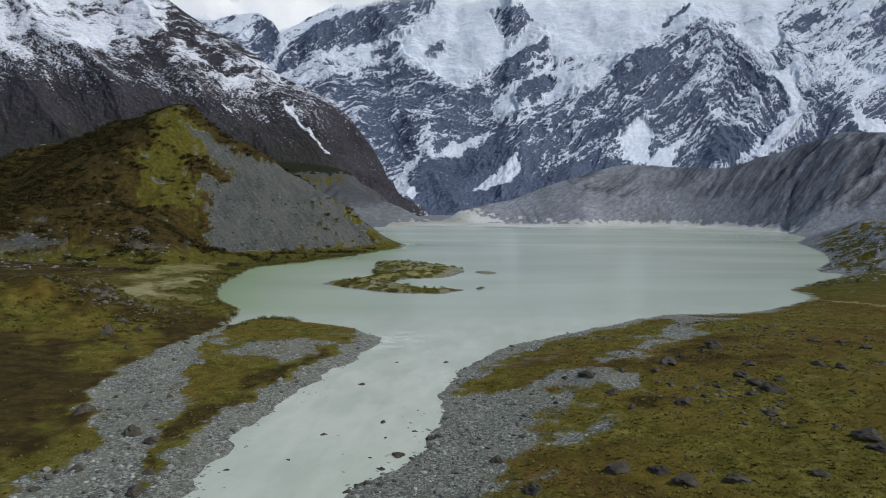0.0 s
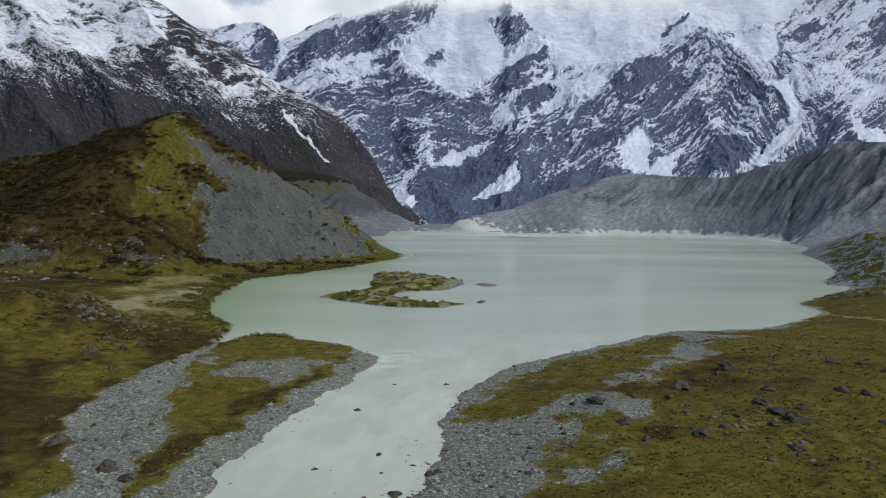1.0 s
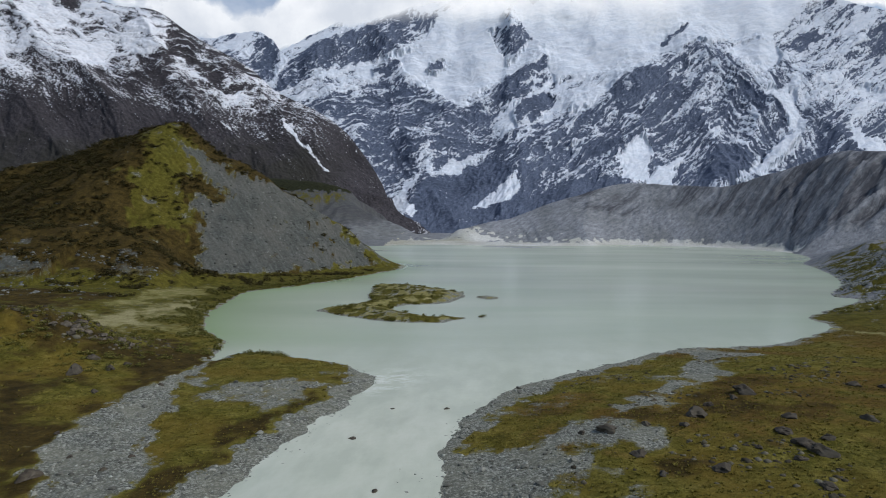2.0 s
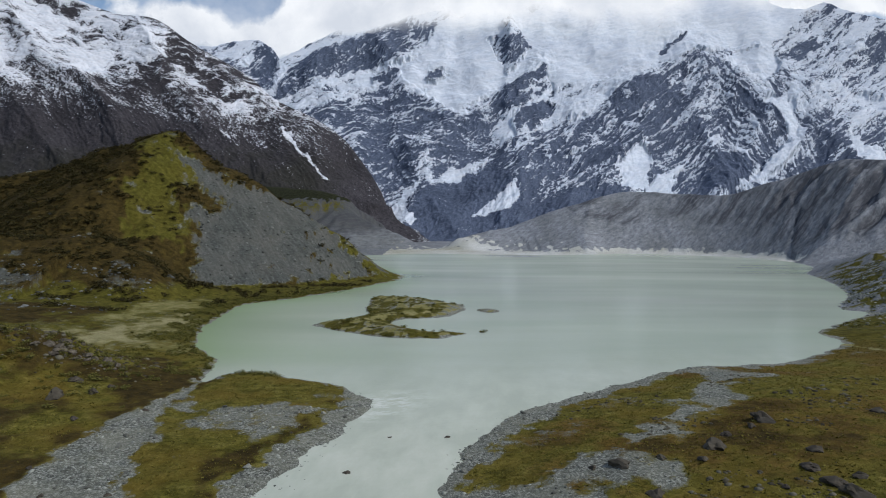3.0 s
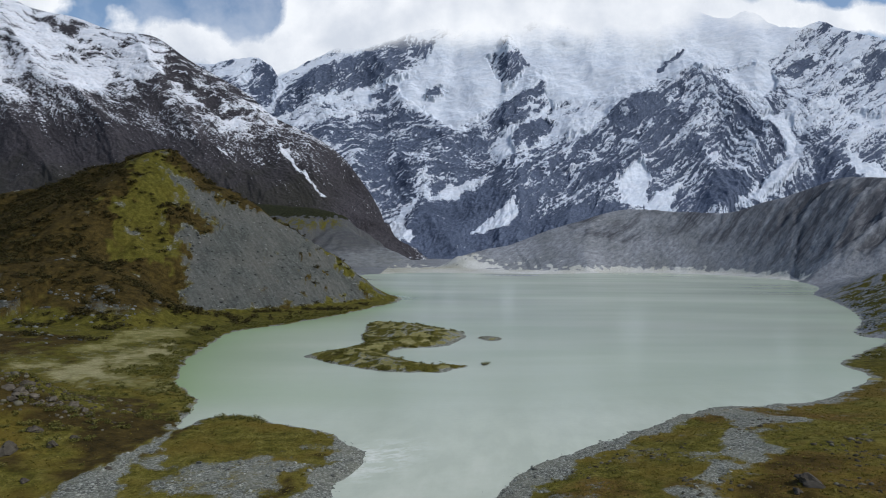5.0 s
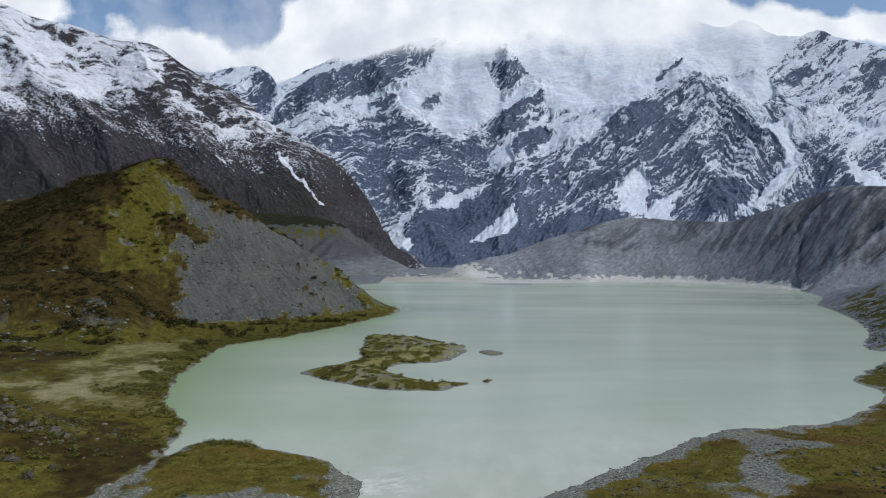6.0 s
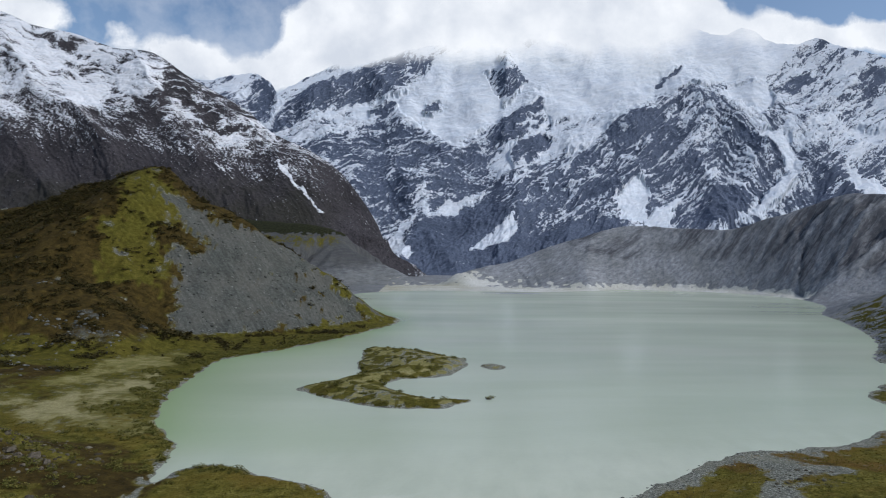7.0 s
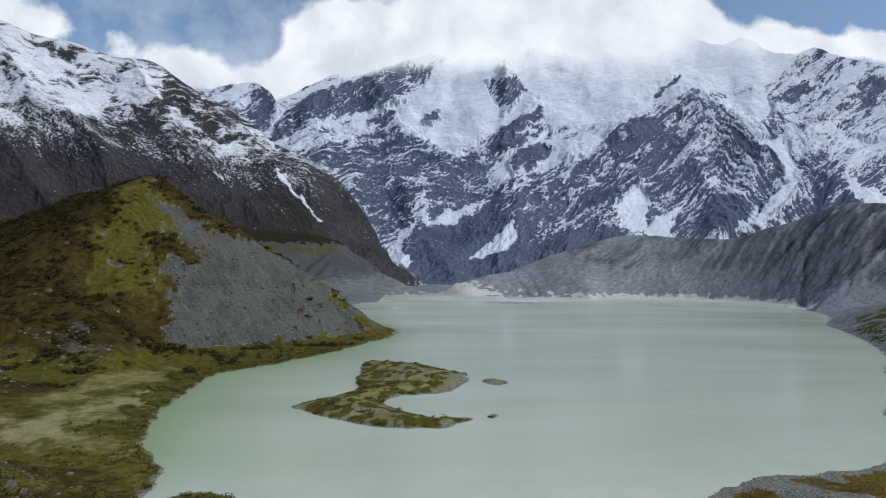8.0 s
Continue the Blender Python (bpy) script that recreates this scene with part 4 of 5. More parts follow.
patch(WEST_SNOW, -1.45, 0.0427, (-0.777, 0.166), (-0.643, 0.178), (-0.515, 0.177), (-0.421, 0.176), (-0.359, 0.147), (-0.281, 0.130), (-0.211, 0.122), (-0.158, 0.111), (-0.123, 0.126), (-0.087, 0.107), (-0.023, 0.012), (0.022, -0.076), (0.024, -0.164), (-0.763, -0.171))  # bare foot
patch(WEST_SNOW, 0.55, 0.0011, (-0.220, 0.143), (-0.191, 0.110), (-0.151, 0.061), (-0.158, 0.060), (-0.196, 0.107), (-0.223, 0.141))  # snow chute
patch(WEST_SNOW, 0.35, 0.0018, (-0.314, 0.148), (-0.298, 0.133), (-0.300, 0.129), (-0.318, 0.146))  # snow chute


def west_mountain():
    cols, rows = 680, 290
    foot, crest = smooth_line(WEST_FOOT, 40), smooth_line(WEST_CREST, 40)
    pick = np.linspace(0, len(foot) - 1, cols)
    foot = np.stack([np.interp(pick, np.arange(len(foot)), foot[:, k]) for k in range(3)], -1)
    crest = np.stack([np.interp(pick, np.arange(len(crest)), crest[:, k]) for k in range(3)], -1)
    v = np.linspace(0, 1, rows)[:, None, None]
    P = foot[None] * (1 - v) + crest[None] * v
    v = v[..., 0]
    N = surface_normal(P)
    bearing, rise = P[..., 0] / (P[..., 1] - 67), (P[..., 2] - 55) / (P[..., 1] - 67)
    sx, sz = bearing * 2300, rise * 2300
    wx, wz = sx + 18 * fbm(sx, sz, 130, 4, 210), sz + 18 * fbm(sx, sz, 130, 4, 215)
    # snow bands lie nearly level on the shoulder; the spurs below slant down to the east
    level, slant = beds(wx, wz, -14, 36, 230), beds(wx, wz, -46, 22, 236)
    upper = step(0.16, 0.24, rise + 0.25 * (bearing + 0.45))
    ledge = level * upper + slant * (1 - upper)
    grain = fbm(sx, sz, 7, 3, 242, 0.8)
    relief = 60 * (ridged(wx * 0.7 + wz * 0.7, (wz - wx) * 0.35, 260, 2, 220, 0.4) - 0.5) + 2.2 * ledge + 1.0 * grain
    P = P + N * (relief * step(0, 0.15, v) * (0.06 + 0.94 * step(1.0, 0.86, v)))[..., None] * 0.8
    N = surface_normal(P)
    N[N[..., 2] < 0] *= -1
    z = P[..., 2]
    tilt = (N[..., 2] - N[..., 2].mean()) / N[..., 2].std()
    we, wn = bearing + 0.004 * fbm(sx, sz, 40, 4, 246), rise + 0.004 * fbm(sx, sz, 40, 4, 248)
    base = snow_cover(we, wn, -0.24 + 0 * bearing, WEST_SNOW)
    salty = 0.6 * grain * (1 - 0.6 * upper)
    snow = 0.5 + 0.30 * np.clip(base + (0.30 + 0.22 * upper) * ledge + 0.05 * np.clip(tilt, -2, 2) + salty, -1.9, 1.6)
    veg = step(330, 150, z + 60 * fbm(P[..., 0], z, 80, 3, 245)) * step(-200, -330, P[..., 0])
    b1, b2 = P[-1] + np.array([0, 120, -60.0]), P[-1] * np.array([1, 1, 0]) + np.array([0, 500, 0.0])
    P = np.concatenate([P, b1[None], b2[None]])
    snow, veg = (np.concatenate([k, k[-1:], k[-1:]]) for k in (snow, veg))
    white = np.pad((base[:-1, :-1] > 0.3) & (rise[:-1, :-1] > 0.2), ((0, 2), (0, 0)))
    ob = new("mountain")
    ob.location = (-900, 2000, 0)
    for name, keep in (("rock_face", ~white), ("snowfield", white)):
        piece = sheet(name, P.reshape(-1, 3) - np.array(ob.location), rows + 2, cols, dict(snow=snow, veg=veg), keep)
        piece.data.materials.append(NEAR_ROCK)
        piece.parent = ob
    return tagged(ob, "dark rocky mountain shoulder dusted with snow on its upper half", "mountain")


west_mountain()


# ---- cloud ----
def cloud_material(name, thin, thick):
    m, t, b = material(name)
    t.nodes.remove(b)
    out = t.nodes["Material Output"]
    glow = t.nodes.new("ShaderNodeEmission")
    link(t, ramp(t, noise_node(t, 420, 6, 0.55), (0.33, (0.66, 0.69, 0.74)), (0.60, (0.92, 0.925, 0.93))), glow.inputs["Color"])
    clear = t.nodes.new("ShaderNodeBsdfTransparent")
    both = t.nodes.new("ShaderNodeMixShader")
    body = maths(t, "ADD", attribute(t, "thickness"), maths(t, "MULTIPLY", maths(t, "SUBTRACT", noise_node(t, 240, 8, 0.6), 0.5), 1.1))
    link(t, ramp(t, body, (thin, 0.0), (thick, 1.0)), both.inputs[0])
    link(t, clear.outputs[0], both.inputs[1])
    link(t, glow.outputs[0], both.inputs[2])
    link(t, both.outputs[0], out.inputs["Surface"])
    return m


MIST, CUMULUS = cloud_material("mist", 0.2, 0.85), cloud_material("cumulus", 0.36, 0.66)


def cloud_bank(distance, mat, rows):
    """A curved layer of cloud over the range."""
    a, e = np.meshgrid(np.linspace(-0.85, 0.85, 170), np.linspace(0.14, 0.56, 64))
    density = strokes(a + 0.02 * fbm(a, e, 0.12, 3, 300), e + 0.015 * fbm(a, e, 0.1, 3, 310), rows, 1)
    bow = distance * (1 + 0.02 * np.cos(a * 4))
    P = np.stack([a * bow, 67 + bow, 55 + e * bow], -1)
    ob = sheet("backdrop", P.reshape(-1, 3), *a.shape, dict(thickness=density))
    ob.data.materials.append(mat)
    ob.visible_shadow = False
    return tagged(ob, "bank of white cloud lying along the mountain tops", "cloud", kind="structure")


cloud_bank(3380, MIST, [(0.050, 0.9, (0.051, 0.392), (0.233, 0.401), (0.417, 0.413)), (0.036, 0.55, (-0.127, 0.339), (0.015, 0.350), (0.233, 0.361), (0.464, 0.385), (0.624, 0.377)), (0.022, 0.85, (-0.214, 0.284), (-0.127, 0.321), (-0.038, 0.339))])
cloud_bank(4050, CUMULUS, [(0.055, 1.1, (-0.163, 0.340), (0.051, 0.401), (0.417, 0.413)), (0.034, 1.0, (-0.372, 0.302), (-0.302, 0.282), (-0.215, 0.298), (-0.110, 0.346)), (0.05, 0.95, (-0.701, 0.394), (-0.598, 0.366)),
                  (0.032, 1.05, (0.464, 0.381), (0.605, 0.374), (0.833, 0.372)), (0.03, 0.5, (-0.477, 0.335), (-0.416, 0.319)), (0.04, 0.5, (-0.164, 0.385), (-0.093, 0.405))])


# ---- stones, tussocks and shrubs ----
def joined(name, templates, places, sizes, turns, mat, label, category, seed=1, flat=None):
    """Many small pieces as one mesh: templates of (vertices, triangles) set at the places."""
    rng = np.random.RandomState(seed)
    pick = rng.randint(0, len(templates), len(places))
    verts, tris, base = [], [], 0
    for k, (tv, tf) in enumerate(templates):
        sel = np.where(pick == k)[0]
        if not len(sel):
            continue
        c, sn = np.cos(turns[sel])[:, None], np.sin(turns[sel])[:, None]
        lx, ly, lz = (tv[None, :, j] * sizes[sel, j][:, None] for j in range(3))
        v = np.stack([lx * c - ly * sn, lx * sn + ly * c, lz], -1) + places[sel][:, None, :]
        verts.append(v.reshape(-1, 3))
        tris.append((tf[None] + (base + np.arange(len(sel)) * len(tv))[:, None, None]).reshape(-1, 3))
        base += len(sel) * len(tv)
    verts, tris = np.concatenate(verts), np.concatenate(tris).astype(np.int32)
    mesh = bpy.data.meshes.new(name)
    mesh.vertices.add(len(verts))
    mesh.vertices.foreach_set("co", verts.astype(np.float32).ravel())
    mesh.loops.add(tris.size)
    mesh.loops.foreach_set("vertex_index", tris.ravel())
    mesh.polygons.add(len(tris))
    mesh.polygons.foreach_set("loop_start", np.arange(0, tris.size, 3, dtype=np.int32))
    mesh.update(calc_edges=True)
    mesh.materials.append(mat)
    return tagged(new(name, mesh), label, category, kind="stuff")


def stone_shape(seed, subdivisions=1, rough=0.28):
    bm = bmesh.new()
    bmesh.ops.create_icosphere(bm, subdivisions=subdivisions, radius=0.5)
    off = Vector((seed * 3.7, seed * 1.3, seed * 2.1))
    for v in bm.verts:
        p = v.co.normalized()
        k = 1 + rough * noise.noise(p * 1.1 + off) * 1.8 + rough * 0.6 * noise.noise(p * 2.7 + off) + rough * 0.3 * noise.noise(p * 6.0 + off)
        # flat facets, as broken rock has
        for axis, cut in ((Vector((0.6, 0.3, 0.74)), 0.36), (Vector((-0.7, 0.5, 0.5)), 0.40), (Vector((0.1, -0.9, 0.42)), 0.38)):
            along = (p * 0.5 * k).dot(axis.normalized())
            if along > cut:
                k *= cut / along
        v.co = p * 0.5 * k
    bmesh.ops.triangulate(bm, faces=bm.faces[:])
    return bm


def as_arrays(bm):
    bm.verts.index_update()
    v = np.array([w.co[:] for w in bm.verts])
    f = np.array([[w.index for w in q.verts] for q in bm.faces])
    bm.free()
    return v, f


def tuft(seed, blades, spread, width):
    """Blades of grass or twigs that splay from one root."""
    rng = np.random.RandomState(seed)
    v, f = [], []
    for i in range(blades):
        a, lean = rng.rand() * 6.283, spread * (0.3 + rng.rand())
        h = 0.6 + 0.4 * rng.rand()
        ox, oy = 0.22 * np.cos(a), 0.22 * np.sin(a)
        px_, py_ = -np.sin(a) * width, np.cos(a) * width
        tip = (ox + np.cos(a) * lean, oy + np.sin(a) * lean, h)
        v += [(ox + px_, oy + py_, -0.1), (ox - px_, oy - py_, -0.1), tip]
        f.append((3 * i, 3 * i + 1, 3 * i + 2))
    return np.array(v), np.array(f)


def bush(seed, leaves, size):
    """A low dome of leaf clumps, open at the edge."""
    rng = np.random.RandomState(seed)
    v, f = [], []
    lobes = [(rng.normal(0, 0.28), rng.normal(0, 0.28), 0.22 + 0.3 * rng.rand(), 0.22 + 0.2 * rng.rand()) for _ in range(6)]
    for i in range(leaves):
        lx, ly, lz, lr = lobes[rng.randint(6)]
        d = rng.normal(0, 1, 3)
        d /= np.linalg.norm(d)
        c = np.array((lx, ly, lz)) + d * lr * (0.7 + 0.4 * rng.rand())
        c[2] = abs(c[2])
        u, w = rng.normal(0, 1, 3), rng.normal(0, 1, 3)
        u, w = u / np.linalg.norm(u) * size, w / np.linalg.norm(w) * size
        v += [c - u * 0.6 - w * 0.5, c + u, c + w]
        f.append((3 * i, 3 * i + 1, 3 * i + 2))
    return np.array(v), np.array(f)


def island_colour(name, stops, roughness=0.9, size=2.5):
    """Colour that changes from piece to piece."""
    m, t, b = material(name)
    g = t.nodes.new("ShaderNodeNewGeometry")
    n = noise_node(t, size, 5, 0.6)
    v = maths(t, "ADD", maths(t, "MULTIPLY", g.outputs["Random Per Island"], 0.6), maths(t, "MULTIPLY", n, 0.4))
    link(t, ramp(t, v, *stops), b.inputs["Base Color"])
    b.inputs["Roughness"].default_value = roughness
    b.inputs["Specular IOR Level"].default_value = 0.1
    bump(t, b, noise_node(t, size * 0.2, 5, 0.7), 0.5, 0.08)
    return m


def cobble_material():
    m, t, b = material("cobble_rock")
    info = t.nodes.new("ShaderNodeObjectInfo")
    n = noise_node(t, 0.35, 6, 0.65)
    v = maths(t, "ADD", maths(t, "MULTIPLY", info.outputs["Random"], 0.7), maths(t, "MULTIPLY", n, 0.4))
    link(t, ramp(t, v, (0.1, (0.04, 0.04, 0.033)), (0.55, (0.125, 0.126, 0.102)), (0.95, (0.27, 0.272, 0.23))), b.inputs["Base Color"])
    b.inputs["Roughness"].default_value = 0.85
    bump(t, b, n, 0.6, 0.06)
    return m


STONE = island_colour("river_stone", [(0.1, (0.050, 0.052, 0.044)), (0.5, (0.170, 0.178, 0.152)), (0.9, (0.38, 0.392, 0.34))])
SCREE_STONE = island_colour("scree_stone", [(0.1, (0.034, 0.036, 0.033)), (0.5, (0.086, 0.091, 0.083)), (0.9, (0.18, 0.188, 0.172))])
BANK_STONE = island_colour("bank_stone", [(0.1, (0.025, 0.021, 0.013)), (0.5, (0.062, 0.054, 0.036)), (0.9, (0.155, 0.146, 0.108))])
COBBLE = cobble_material()
TUSSOCK = island_colour("tussock_grass", [(0.1, (0.062, 0.056, 0.011)), (0.5, (0.120, 0.104, 0.020)), (0.9, (0.172, 0.144, 0.036))])
SHRUB = island_colour("shrub_leaf", [(0.1, (0.014, 0.014, 0.006)), (0.5, (0.034, 0.031, 0.010)), (0.9, (0.075, 0.056, 0.018))])
SCRUB = island_colour("shore_scrub_leaf", [(0.1, (0.045, 0.050, 0.013)), (0.5, (0.094, 0.094, 0.022)), (0.9, (0.165, 0.142, 0.040))])
rng = np.random.RandomState(11)
STONES = [as_arrays(stone_shape(k, 1)) for k in range(5)]
TUFTS = [tuft(k, 6, 0.6, 0.2) for k in range(4)]
BUSHES = [bush(k, 48, 0.17) for k in range(4)]
LEAFY = [bush(10 + k, 84, 0.135) for k in range(4)]


def survey(x, y):
    z, q = ground_height(x, y)
    return z, q, cover(x, y, z, q)


def spread(count, x0, x1, y0, y1):
    """Places over a stretch of ground, thinner away from the outlet."""
    y = y0 + (y1 - y0) * rng.rand(count) ** 1.5
    return x0 + (x1 - x0) * rng.rand(count), y


def lay(name, templates, keep, x, y, z, low, high, power, mat, label, category, squash=0.6, sink=0.15, seed=1):
    x, y, z = x[keep], y[keep], z[keep]
    size = low + (high - low) * rng.rand(len(x)) ** power
    sizes = np.stack([size, size * (0.7 + 0.3 * rng.rand(len(x))), size * squash * (0.8 + 0.4 * rng.rand(len(x)))], -1)
    places = np.stack([x, y, z - sink * sizes[:, 2]], -1)
    return joined(name, templates, places, sizes, rng.rand(len(x)) * 6.283, mat, label, category, seed)


# gravel of the river banks and of the dry channel
x, y = spread(60000, -75, 115, 62, 250)
z, q, c = survey(x, y)
bare = (c["grass"] < 0.5) & (q["land"] > -1.5) & (c["silt"] < 0.5) & (rng.rand(len(x)) < 0.62)
lay("gravel", STONES, bare, x, y, z, 0.16, 1.15, 4.5, STONE, "loose grey river gravel and cobbles along the banks", "gravel", sink=0.05)
# the larger cobbles of the near banks, one by one
COBBLES = []
for k in range(5):
    mesh = bpy.data.meshes.new("cobble")
    bm = stone_shape(40 + k, 2, 0.34)
    bm.to_mesh(mesh)
    bm.free()
    mesh.materials.append(COBBLE)
    COBBLES.append(mesh)
x, y = spread(1500, -62, 30, 84, 190)
z, q, c = survey(x, y)
on = np.where((c["grass"] < 0.45) & (q["land"] > 0.2))[0][:290]
for k in on:
    ob = new("cobble", COBBLES[rng.randint(5)])
    w = 0.55 + 1.1 * rng.rand() ** 3
    ob.matrix_world = pose(x[k], y[k], z[k] + 0.12 * w, rng.rand() * 20, rng.rand() * 20, rng.rand() * 360) @ Matrix.Diagonal((w, w * (0.6 + 0.4 * rng.rand()), w * 0.55, 1))
    ob.parent = bpy.data.objects["ground"]
# stones in the shallows
x, y = spread(26000, -44, 24, 62, 200)
z, q, c = survey(x, y)
wet = (q["land"] < 0) & (rng.rand(len(x)) < np.exp(q["land"] / np.where((x > -14) & (y < 128), 3.2, np.where(x > -14, 1.0, 2.0))) * 0.5)
lay("shallows_stones", STONES, wet, x, y, np.maximum(z, -0.12), 0.22, 1.1, 3.2, STONE, "wet stones standing in the shallow edge of the river", "stones", squash=0.5, sink=0.0)
# scree and rubble of the moraine hill
x, y = -430 + 420 * rng.rand(60000), 318 + 287 * rng.rand(60000)
z, q, c = survey(x, y)
on = ((c["scree"] > 0.45) | ((x < -150) & (y < 400) & (fbm(x, y, 15, 3, 431) > 0.1))) & (q["land"] > 2) & (rng.rand(len(x)) < np.where(y < 430, 0.9, 0.5))
lay("scree", STONES, on, x, y, z, 0.35, 3.4, 7, SCREE_STONE, "loose grey scree and blocks on the moraine slope", "scree", sink=0.1)
# rubble of the east shore
x, y = 180 + 260 * rng.rand(26000), 320 + 345 * rng.rand(26000)
z, q, c = survey(x, y)
on = (q["land"] > 0.3) & (q["land"] < 120) & (rng.rand(len(x)) < 0.25 + 0.4 * (c["scree"] > 0.5))
lay("shore_rubble", STONES, on, x, y, z, 0.5, 3.4, 3.5, STONE, "grey rubble and blocks on the lake's stony headland", "rubble", sink=0.1)
# scrub of the east headland
x, y = 185 + 250 * rng.rand(14000), 318 + 320 * rng.rand(14000)
z, q, c = survey(x, y)
on = (q["land"] > 2) & (q["land"] < 110) & (rng.rand(len(x)) < 0.5 * step(-0.05, 0.3, fbm(x, y, 20, 4, 416)))
lay("headland_scrub", BUSHES, on, x, y, z, 0.8, 3.6, 1.8, SCRUB, "olive green scrub between the rubble of the headland", "shrubs", squash=0.5, sink=0.05)
# stones strewn over the grass bank and the knoll
x, y = np.concatenate([25 + 120 * rng.rand(9000), -150 + 75 * rng.rand(6000)]), np.concatenate([85 + 130 * rng.rand(9000), 185 + 55 * rng.rand(6000)])
z, q, c = survey(x, y)
heap = fbm(x, y, 22, 3, 420) + 0.35 * fbm(x, y, 5, 2, 425)
knoll = np.exp(-((x + 116) / 26) ** 2 - ((y - 218) / 13) ** 2)
on = (q["land"] > 6) & (rng.rand(len(x)) < np.where(x > 0, 0.9 * step(0.18, 0.5, heap), 0.8 * knoll))
lay("bank_stones", STONES, on, x, y, z, 0.3, 1.9, 3.5, BANK_STONE, "half-buried brown-grey stones strewn over the grass", "stones", sink=0.1)
# rocks of the knoll
x, y = -150 + 80 * rng.rand(5000), 192 + 44 * rng.rand(5000)
z, q, c = survey(x, y)
on = rng.rand(len(x)) < 0.3 * np.exp(-((x + 108) / 21) ** 2 - ((y - 216) / 9) ** 2)
lay("knoll_rocks", STONES, on, x, y, z, 0.5, 3.0, 3, BANK_STONE, "heap of grey rocks on the heath knoll", "rocks", squash=0.55, sink=0.1)
# tussock grass
x, y = spread(115000, -130, 190, 66, 300)
z, q, c = survey(x, y)
on = (c["grass"] > 0.5) & (q["land"] > 0.3) & (rng.rand(len(x)) < np.where((x < -55) & (c["heath"] > 0.45), 0.05, 0.62))
lay("tussock_grass", TUFTS, on, x, y, z, 0.28, 0.85, 2.0, TUSSOCK, "olive and straw-coloured tussock grass on the banks", "grass", squash=0.42, sink=0.0)
# shrubs of the hill
x, y = -420 + 380 * rng.rand(21000), 335 + 290 * rng.rand(21000)
z, q, c = survey(x, y)
patch = fbm(x, y, 26, 4, 400)
chance = 0.015 + 1.3 * np.maximum(patch - 0.12, 0) + 0.6 * np.clip(c["heath"], 0, 1) * np.clip(0.5 + 1.5 * patch + 0.7 * step(-225, -270, x), 0, 1)
on = (q["land"] > 4) & (c["scree"] < 0.5) & (c["silt"] < 0.6) & (rng.rand(len(x)) < chance)
lay("heath_shrubs", BUSHES, on, x, y, z, 1.4, 6.5, 1.8, SHRUB, "low dark green and brown heath shrubs on the moraine", "shrubs", squash=0.5, sink=0.05)
# scrub of the lake shore, the knoll and the island
x, y = np.concatenate([-190 + 180 * rng.rand(26000), -55 + 90 * rng.rand(6000)]), np.concatenate([165 + 330 * rng.rand(26000), 280 + 165 * rng.rand(6000)])
z, q, c = survey(x, y)
knoll = np.exp(-((x + 112) / 34) ** 2 - ((y - 212) / 24) ** 2)
chance = np.maximum(np.where(q["island"] > 0, 0.22 * step(-0.1, 0.3, fbm(x, y, 14, 3, 412)), 0.75 * step(20, 5, q["land"] + 16 * fbm(x, y, 16, 3, 414))) * (y > 215), 0.65 * knoll * (fbm(x, y, 12, 3, 410) > -0.15))
on = (q["land"] > 0.5) & (c["scree"] < 0.5) & (c["silt"] < 0.8) & (rng.rand(len(x)) < chance) & (z > 0.2)
lay("shore_scrub", LEAFY, on, x, y, z, 0.7, 3.0, 1.6, SCRUB, "olive green scrub along the lake shore and on the island", "shrubs", squash=0.55, sink=0.05)


# ---- boulders ----
def boulder_material(name, lift):
    """lift: how much lighter than the darkest boulders."""
    m, t, b = material(name)
    info = t.nodes.new("ShaderNodeObjectInfo")
    n, f = noise_node(t, 0.9, 6, 0.65), noise_node(t, 0.18, 5, 0.7)
    base = ramp(t, n, *[(k, tuple(lift * v for v in c)) for k, c in ((0.3, (0.022, 0.018, 0.014)), (0.55, (0.066, 0.056, 0.044)), (0.75, (0.13, 0.115, 0.09)))])
    base = mix(t, maths(t, "MULTIPLY", info.outputs["Random"], 0.3), base, (0.085, 0.079, 0.056))
    base = mix(t, ramp(t, f, (0.56, 0.0), (0.7, 0.35)), base, (0.10, 0.095, 0.06))
    link(t, base, b.inputs["Base Color"])
    b.inputs["Roughness"].default_value = 0.88
    b.inputs["Specular IOR Level"].default_value = 0.12
    bump(t, b, maths(t, "ADD", n, maths(t, "MULTIPLY", f, 0.5)), 0.7, 0.12)
    return m


def boulder_meshes(mat, first):
    meshes = []
    for k in range(6):
        bm = stone_shape(first + k, 3, 0.42)
        mesh = bpy.data.meshes.new("boulder")
        bm.to_mesh(mesh)
        bm.free()
        mesh.materials.append(mat)
        meshes.append(mesh)
    return meshes


DARK_BOULDERS, PALE_BOULDERS = boulder_meshes(boulder_material("boulder_rock", 1.0), 20), boulder_meshes(boulder_material("ledge_rock", 1.7), 30)


def boulders(rows, label, group, squash, meshes=DARK_BOULDERS):
    """Rows of x, y and width."""
    for x, y, width in rows:
        width *= 0.85
        ob = new("boulder", meshes[rng.randint(6)])
        z = float(ground_height(np.array([x]), np.array([y]))[0][0])
        z = max(z, -0.1)
        ob.matrix_world = pose(x, y, z + width * squash * 0.16, rng.rand() * 16 - 8, rng.rand() * 16 - 8, rng.rand() * 360) @ Matrix.Diagonal((width, width * (0.65 + 0.3 * rng.rand()), width * squash, 1))
        tagged(ob, label, "boulder", group)


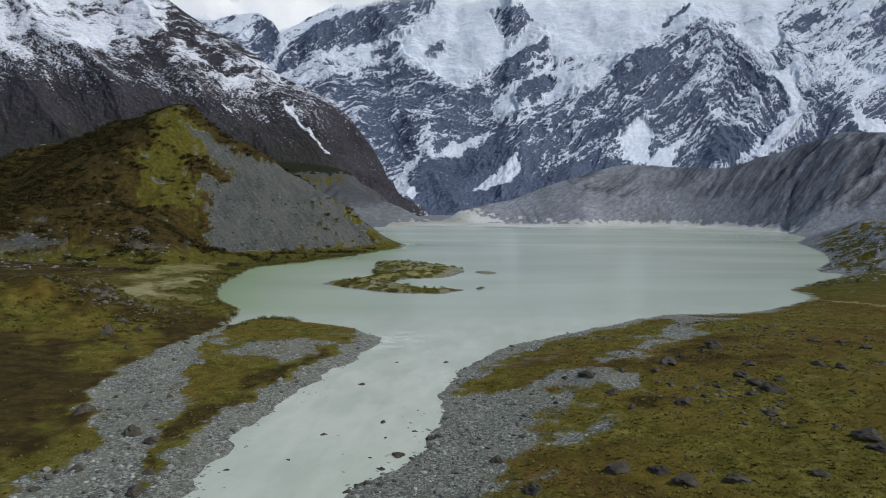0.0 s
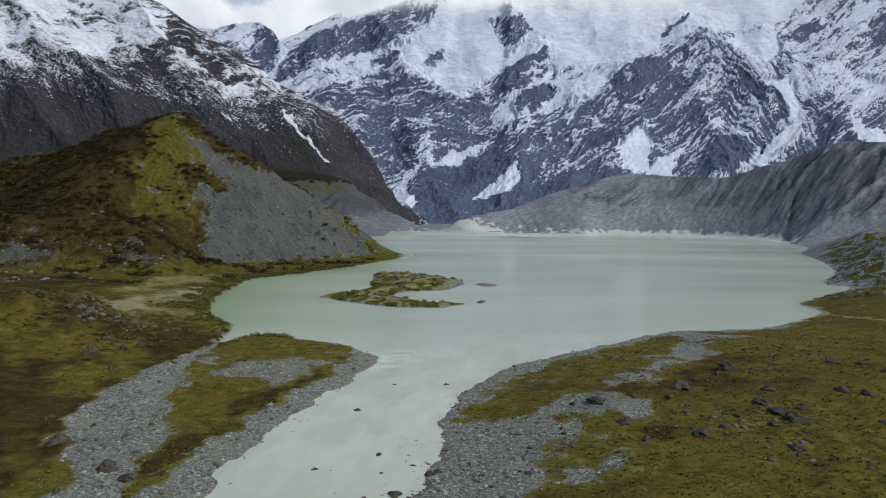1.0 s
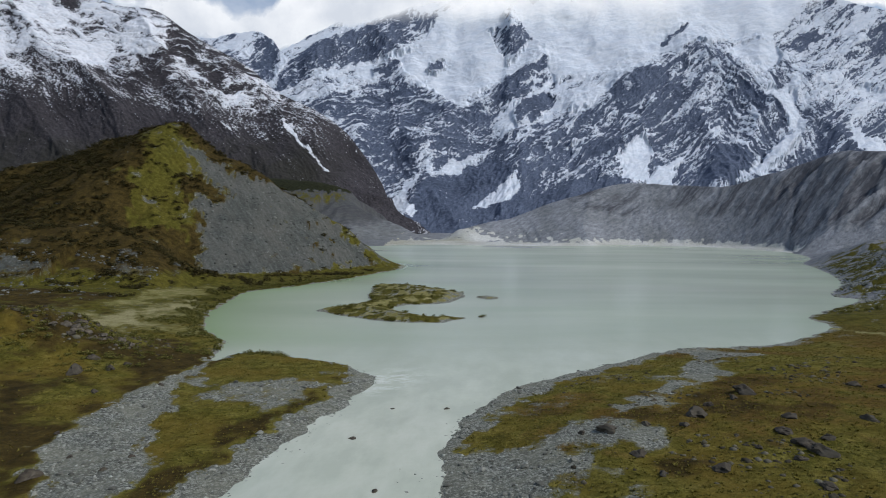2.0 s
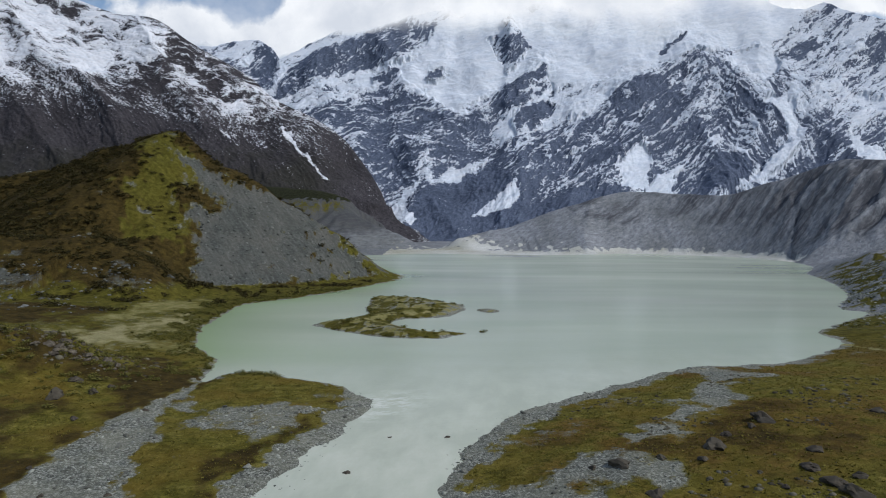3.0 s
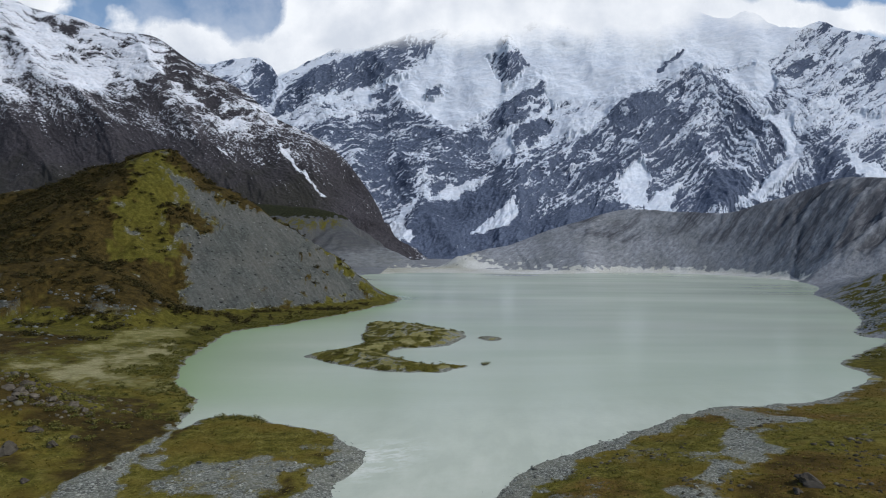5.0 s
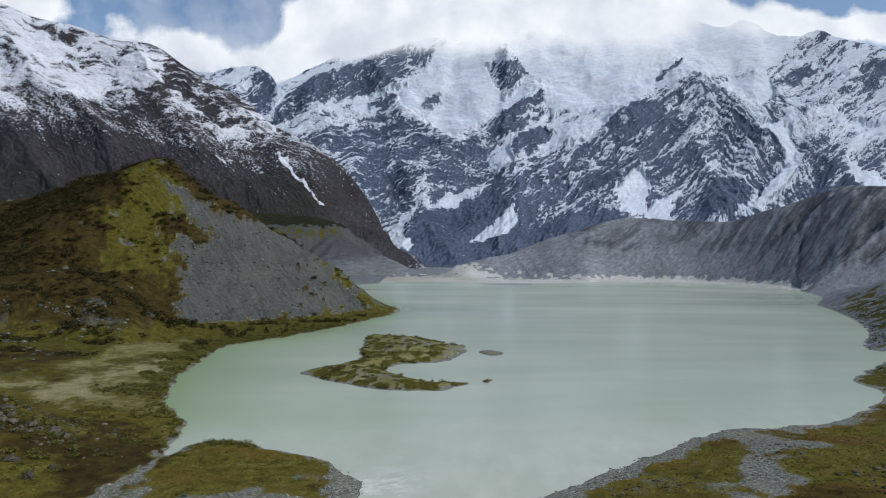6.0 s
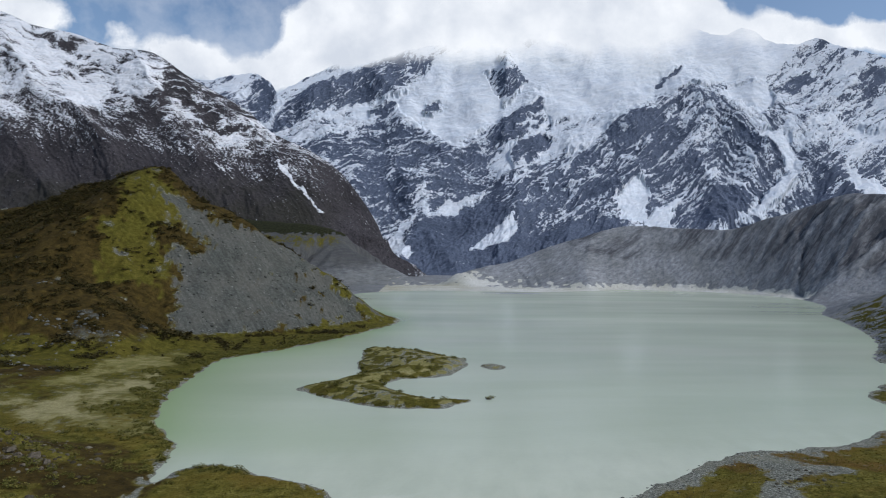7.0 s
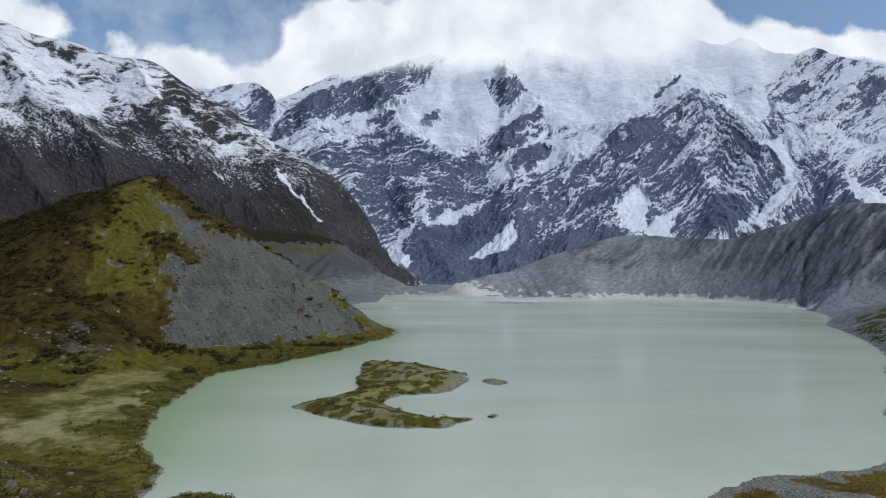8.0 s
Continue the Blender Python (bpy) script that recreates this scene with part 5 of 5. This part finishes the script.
boulders([(74.4, 159.2, 6.3), (62.3, 150.8, 3.0), (55.6, 142.3, 5.8), (36.3, 136.9, 4.9), (31.4, 136.9, 2.2), (72.0, 138.0, 3.7), (66.2, 130.3, 3.5), (66.4, 119.0, 5.4), (59.5, 106.6, 2.9), (48.6, 116.2, 3.2), (102.4, 163.3, 4.4), (107.9, 160.5, 2.9), (84.2, 132.6, 3.6), (87.5, 130.2, 3.5), (66.7, 93.4, 4.5), (65.9, 89.6, 3.4), (52.8, 82.7, 2.7), (27.9, 88.6, 4.3)], "weathered dark grey boulder half sunk in tussock grass", "boulders on the grass bank", 0.5)
boulders([(33.4, 87.2, 3.3), (35.0, 82.7, 4.1), (41.6, 82.7, 3.6), (12.1, 97.6, 2.7), (15.6, 85.6, 3.7), (39.2, 116.3, 2.1), (66.0, 123.2, 4.5), (38.0, 124.2, 2.9), (106.2, 149.7, 4.0), (70.2, 156.2, 2.8), (71.5, 125.0, 2.9), (61.7, 117.3, 2.4), (79.4, 115.0, 1.7), (61.3, 100.9, 1.3), (58.0, 122.8, 2.0), (50.5, 135.5, 2.4), (44.3, 138.9, 2.3), (98.9, 134.3, 2.4)], "weathered dark grey boulder half sunk in tussock grass", "boulders on the grass bank", 0.5)
boulders([(-62.3, 121.7, 4.2), (-48.7, 111.2, 3.9), (-87.9, 183.6, 6.2), (-51.6, 102.3, 1.5), (-50.0, 95.9, 2.1), (-38.3, 88.9, 3.0), (-39.0, 95.1, 2.1), (-43.5, 106.8, 2.9), (-52.3, 125.4, 1.6), (-76.0, 169.3, 2.1), (-102.5, 213.8, 4.6), (-100.0, 204.5, 2.9), (-89.8, 196.3, 3.8), (-81.5, 188.7, 3.7), (-79.9, 194.8, 2.4), (-50.4, 131.6, 1.4), (-63.8, 177.6, 1.6), (-61.0, 131.4, 1.2), (-68.8, 141.5, 1.5), (-52.2, 94.9, 1.4), (-51.9, 88.9, 1.7)], "grey boulder on the gravel of the dry channel", "boulders along the dry channel", 0.62)
boulders([(-16.4, 112.6, 1.4), (-12.6, 143.3, 1.8), (-6.5, 119.0, 1.7), (-3.1, 103.2, 2.5), (-28.7, 97.8, 1.1), (-20.3, 101.6, 0.9), (-7.6, 102.5, 0.9), (-5.5, 98.0, 1.6), (-8.6, 92.2, 1.2), (-7.2, 92.7, 1.7), (-5.4, 91.8, 1.2), (-1.0, 102.0, 1.1), (2.1, 110.3, 2.0), (3.5, 111.1, 1.6), (-0.5, 114.1, 1.3), (-5.6, 111.1, 1.0), (-9.8, 90.4, 1.4), (6.9, 163.4, 1.8), (-5.7, 163.1, 1.2), (-26.8, 163.3, 1.2)], "wet dark stone standing in the milky river", "stones in the river", 0.45)
boulders([(-106, 206.5, 3.0), (-103.5, 208.5, 3.6), (-100.5, 208, 4.8), (-98.6, 210.5, 3.4), (-96, 209.5, 2.8), (-94.5, 212, 3.4), (-92, 210.5, 2.6), (-90, 213, 4.0), (-88.5, 210.5, 2.8), (-86.5, 212.5, 3.0), (-84.5, 211, 2.4), (-98, 206, 2.2), (-95.5, 206.5, 1.8), (-92.5, 207.5, 2.2), (-89, 207.5, 1.9), (-85.5, 208.5, 1.7), (-82, 208, 1.6), (-101, 205, 1.9)], "pale grey ledge rock breaking out of the heath knoll", "ledge rocks of the knoll", 0.55, PALE_BOULDERS)
